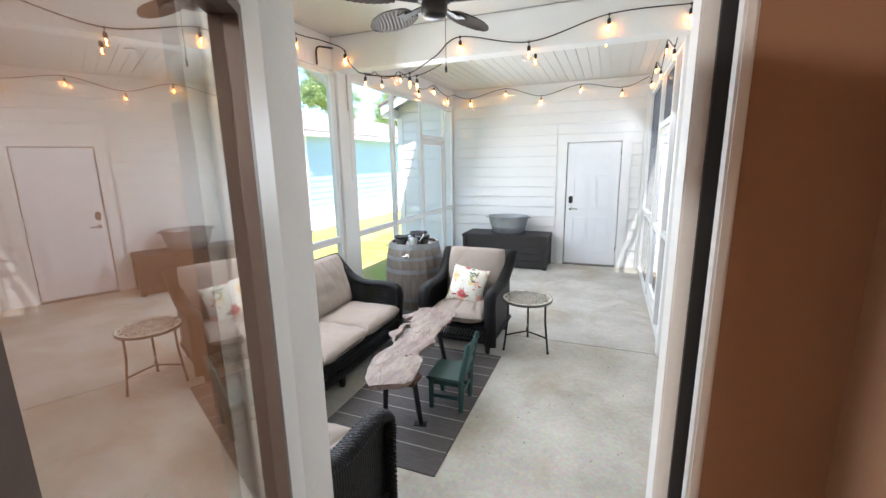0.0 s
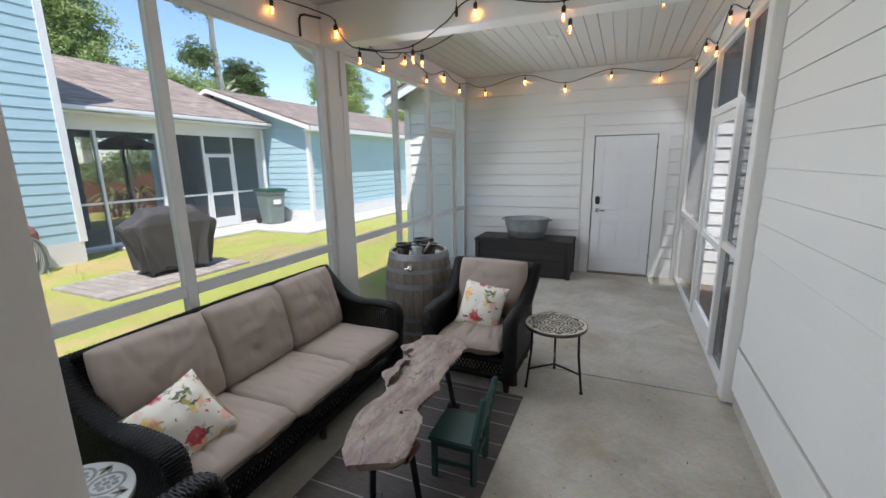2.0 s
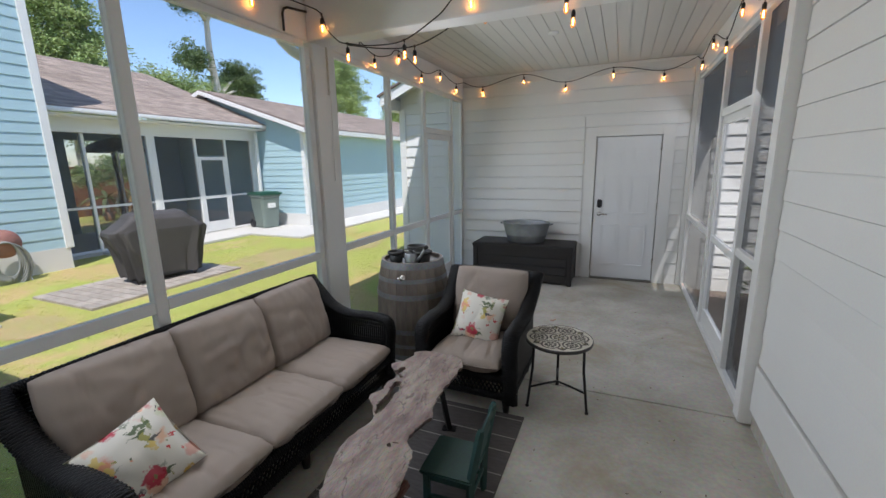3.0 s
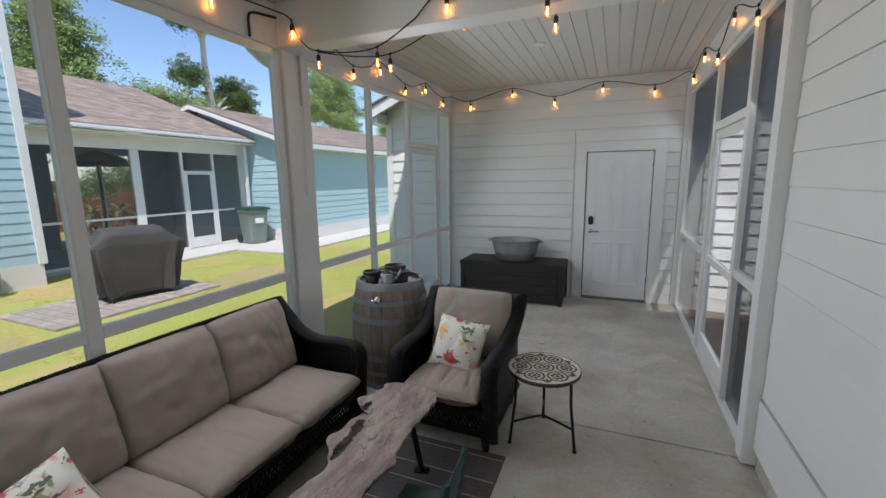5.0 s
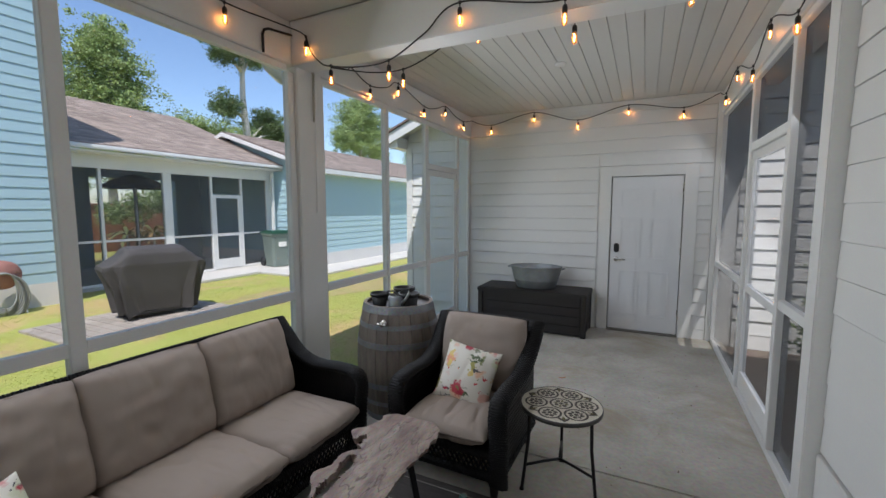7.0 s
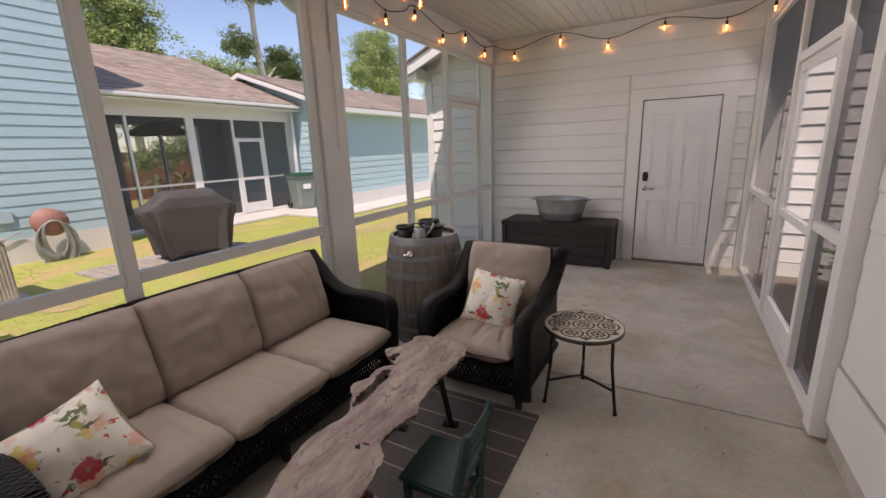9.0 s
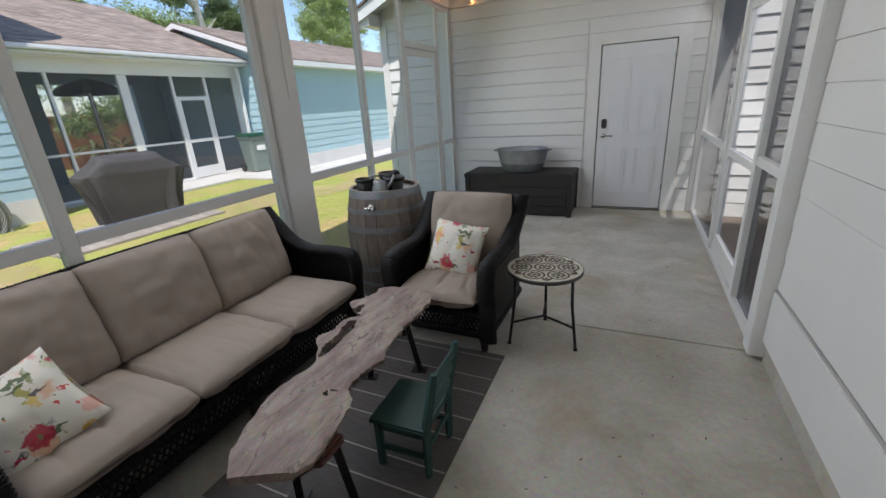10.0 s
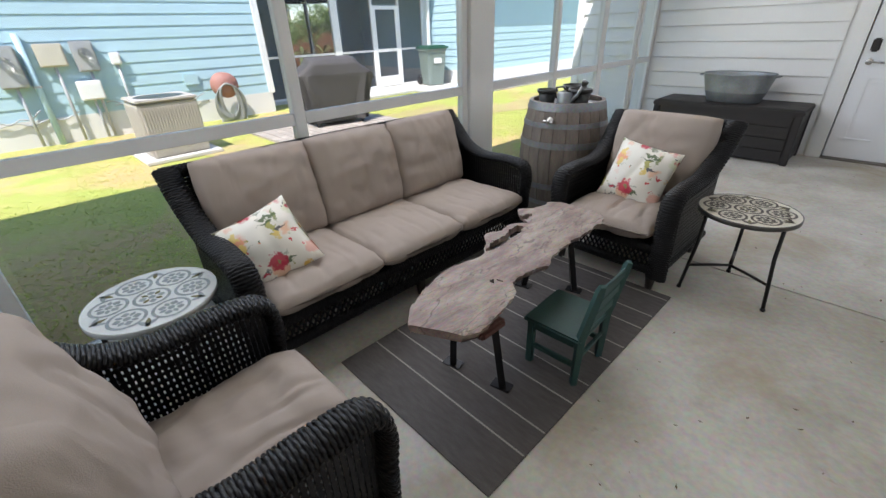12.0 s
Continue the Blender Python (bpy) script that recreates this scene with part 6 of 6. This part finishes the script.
def bare_patch(cx, cy, rx, ry, seed):
    p = tagged(new("soil_patch"), "thin patch of dry orange soil in the lawn", "soil", "soil patches", "structure")
    p.location = (cx, cy, GZ)
    rnd2 = random.Random(seed)
    vs, fs = [], []
    for k in range(900):
        a, q = rnd2.uniform(0, 2 * math.pi), rnd2.random() ** 0.6
        q *= 0.75 + 0.5 * noise.noise(Vector((math.cos(a) * 1.6, math.sin(a) * 1.6, seed)))
        x, y, r = q * rx * math.cos(a), q * ry * math.sin(a), rnd2.uniform(0.03, 0.08)
        i = len(vs)
        for j in range(6):
            g = j * math.pi / 3 + a
            e = r * rnd2.uniform(0.6, 1.2)
            vs.append((x + e * math.cos(g), y + e * math.sin(g), 0.003 + 0.004 * rnd2.random()))
        fs.append(tuple(range(i, i + 6)))
    me = bpy.data.meshes.new("soil")
    me.from_pydata(vs, [], fs)
    me.materials.append(SOIL)
    ob = tagged(new("soil", me), kind="stuff")
    ob.parent = p


for k, spot in enumerate(PATCHES):
    bare_patch(*spot, k + 3)

# courtyard beyond the screens on the other side
solid("pavement", blocks((1.53, 9.0, 4.8, FY - 0.03, GZ - 0.02, -0.04)), material("brown_courtyard_gravel", (0.22, 0.17, 0.135), 0.9, coarse=3, fine=45, vary=0.3, bump=0.4), "brown gravel courtyard between the house wings", "courtyard", "structure")
bm = blocks((1.95, 9.0, 0.0, 3.4, 0.0, 0.12), m=pose(0, FY - 0.5, 3.36, 27, 0, 0))
solid("roof", bm, SHINGLE, "brown shingle eave with white soffit over the courtyard", "roof", "structure")
solid("wall_courtyard", blocks((1.6, 9.0, 4.5, 4.66, -0.3, 3.0), (9.0, 9.15, 4.5, FY, -0.3, 2.0)), WHITE, "white house wall closing the courtyard", "wall", "structure")
# the block behind the door is added to keep light out of its gaps
solid("wall_garage", blocks((-2.95, 0.0, FY + 0.16, FY + 0.3, -0.3, 3.2), (0.0, 1.3, FY + 0.12, FY + 0.3, -0.3, 3.2), (-2.95, -2.82, FY + 0.3, FY + 8, -0.3, 2.7)), WHITE, "white garage wall with an unseen block that stops light behind the door", "wall", "structure")


def gable_eave():
    t = thing("garage_roof", "shingled garage gable with a white boxed eave return", "roof", kind="structure")
    part("fascia", blocks((-3.12, -2.951, FY - 0.33, FY + 8, 2.6, 2.76)), TRIM, t)
    bm = bmesh.new()
    for y in (FY - 0.38, FY - 0.34):
        for x, z in ((-3.12, 2.64), (-3.12, 2.8), (-1.95, 3.3), (-1.95, 3.14)):
            bm.verts.new((x, y, z))
    bm.verts.ensure_lookup_table()
    v = bm.verts
    for f in ((0, 1, 2, 3), (7, 6, 5, 4), (0, 4, 5, 1), (1, 5, 6, 2), (2, 6, 7, 3), (3, 7, 4, 0)):
        bm.faces.new([v[k] for k in f])
    part("rake_board", bm, TRIM, t)
    bm = bmesh.new()
    for y in (FY - 0.41, FY + 8):
        for x, z in ((-3.16, 2.79), (-3.16, 2.82), (-1.95, 3.337), (-1.95, 3.307)):
            bm.verts.new((x, y, z))
    bm.verts.ensure_lookup_table()
    v = bm.verts
    for f in ((0, 1, 2, 3), (7, 6, 5, 4), (0, 4, 5, 1), (1, 5, 6, 2), (2, 6, 7, 3), (3, 7, 4, 0)):
        bm.faces.new([v[k] for k in f])
    part("shingle_slope", bm, SHINGLE, t)
    bm = bmesh.new()
    for y in (FY - 0.34, FY + 8):
        for x, z in ((-3.12, 2.74), (-3.12, 2.775), (-1.95, 3.27), (-1.95, 3.235)):
            bm.verts.new((x, y, z))
    bm.verts.ensure_lookup_table()
    v = bm.verts
    for f in ((0, 1, 2, 3), (7, 6, 5, 4), (0, 4, 5, 1), (1, 5, 6, 2), (2, 6, 7, 3), (3, 7, 4, 0)):
        bm.faces.new([v[k] for k in f])
    part("soffit", bm, TRIM, t)
    return t


gable_eave()
planter = thing("potted_shrub", "leafy green shrub in a dark bowl planter in the courtyard", "potted plant", pose(2.35, 7.35, -0.04))
part("bowl", revolve([(0.14, 0.0), (0.26, 0.16), (0.28, 0.24), (0.26, 0.24), (0.2, 0.1)], 28, close=False), POT, planter, "", True)
part("soil", revolve([(0.0, 0.2), (0.25, 0.2)], 20, close=False), JOINT, planter)
verts, faces = [], []
for k in range(900):
    d = Vector((rnd.gauss(0, 0.16), rnd.gauss(0, 0.16), abs(rnd.gauss(0, 0.3)) + 0.2))
    a = Vector((rnd.uniform(-1, 1), rnd.uniform(-1, 1), rnd.uniform(-0.4, 0.8))).normalized()
    b = a.orthogonal().normalized()
    i = len(verts)
    s = rnd.uniform(0.02, 0.045)
    verts += [tuple(d - a * s), tuple(d + b * s * 0.5), tuple(d + a * s), tuple(d - b * s * 0.5)]
    faces.append((i, i + 1, i + 2, i + 3))
me = bpy.data.meshes.new("leaves")
me.from_pydata(verts, [], faces)
me.materials.append(LEAF1)
ob = tagged(new("leaves", me), kind="stuff")
ob.parent = planter
elbow = tagged(new("downspout", mesh_of(tube([(-2.2, 4.56, 3.0), (-2.2, 4.57, 2.88), (-2.2, 4.62, 2.79), (-2.2, 4.74, 2.73), (-2.2, 4.88, 2.7), (-2.2, 4.97, 2.65), (-2.2, 5.0, 2.55), (-2.2, 5.0, -0.1)], 0.045, 12), "downspout", TRIM, True)), "white gutter downspout behind the porch post", "downspout", kind="structure")

chip = thing("fallen_leaf", "curled orange-brown dry leaf on the concrete floor", "leaf", pose(-0.057, 6.1, 0.002, 0, 0, 30))
bm = bmesh.new()
for i in range(5):
    for e in (-1, 1):
        bm.verts.new((0.018 * (i - 2), e * 0.012 * math.sin(0.5 + i * 0.6), 0.004 * abs(i - 2)))
bm.verts.ensure_lookup_table()
for i in range(4):
    bm.faces.new([bm.verts[k] for k in (2 * i, 2 * i + 1, 2 * i + 3, 2 * i + 2)])
r = bmesh.ops.extrude_face_region(bm, geom=bm.faces[:])
bmesh.ops.translate(bm, vec=(0, 0, 0.002), verts=[e for e in r["geom"] if isinstance(e, bmesh.types.BMVert)])
part("blade", bm, material("orange_dry_leaf", (0.5, 0.26, 0.16), 0.8), chip)

# litter on the concrete
LITTER = material("dry_leaf_litter", (0.2, 0.15, 0.1), 0.9, vary=0.3)
verts, faces = [], []
for k in range(150):
    x, y = rnd.uniform(-0.1, 1.35), rnd.uniform(2.2, 7.9)
    if rnd.random() < 0.25:
        x = rnd.uniform(-1.7, 1.3)
    if -1.6 < x < 0.05 and 2.5 < y < 5.2 or y > 7.4 and x < 0.05:
        continue
    s, a = rnd.uniform(0.002, 0.008), rnd.uniform(0, 6.28)
    i = len(verts)
    for j in range(4):
        g = a + j * 1.57
        r = s * (1.6 if j % 2 else 0.6)
        verts.append((x + r * math.cos(g), y + r * math.sin(g), 0.001 + (0.004 if j == 1 else 0.0)))
    faces.append((i, i + 1, i + 2, i + 3))
me = bpy.data.meshes.new("leaf_litter")
me.from_pydata(verts, [], faces)
me.materials.append(LITTER)
tagged(new("leaf_litter", me), "scattered dry leaf bits on the concrete floor", "litter", kind="stuff")
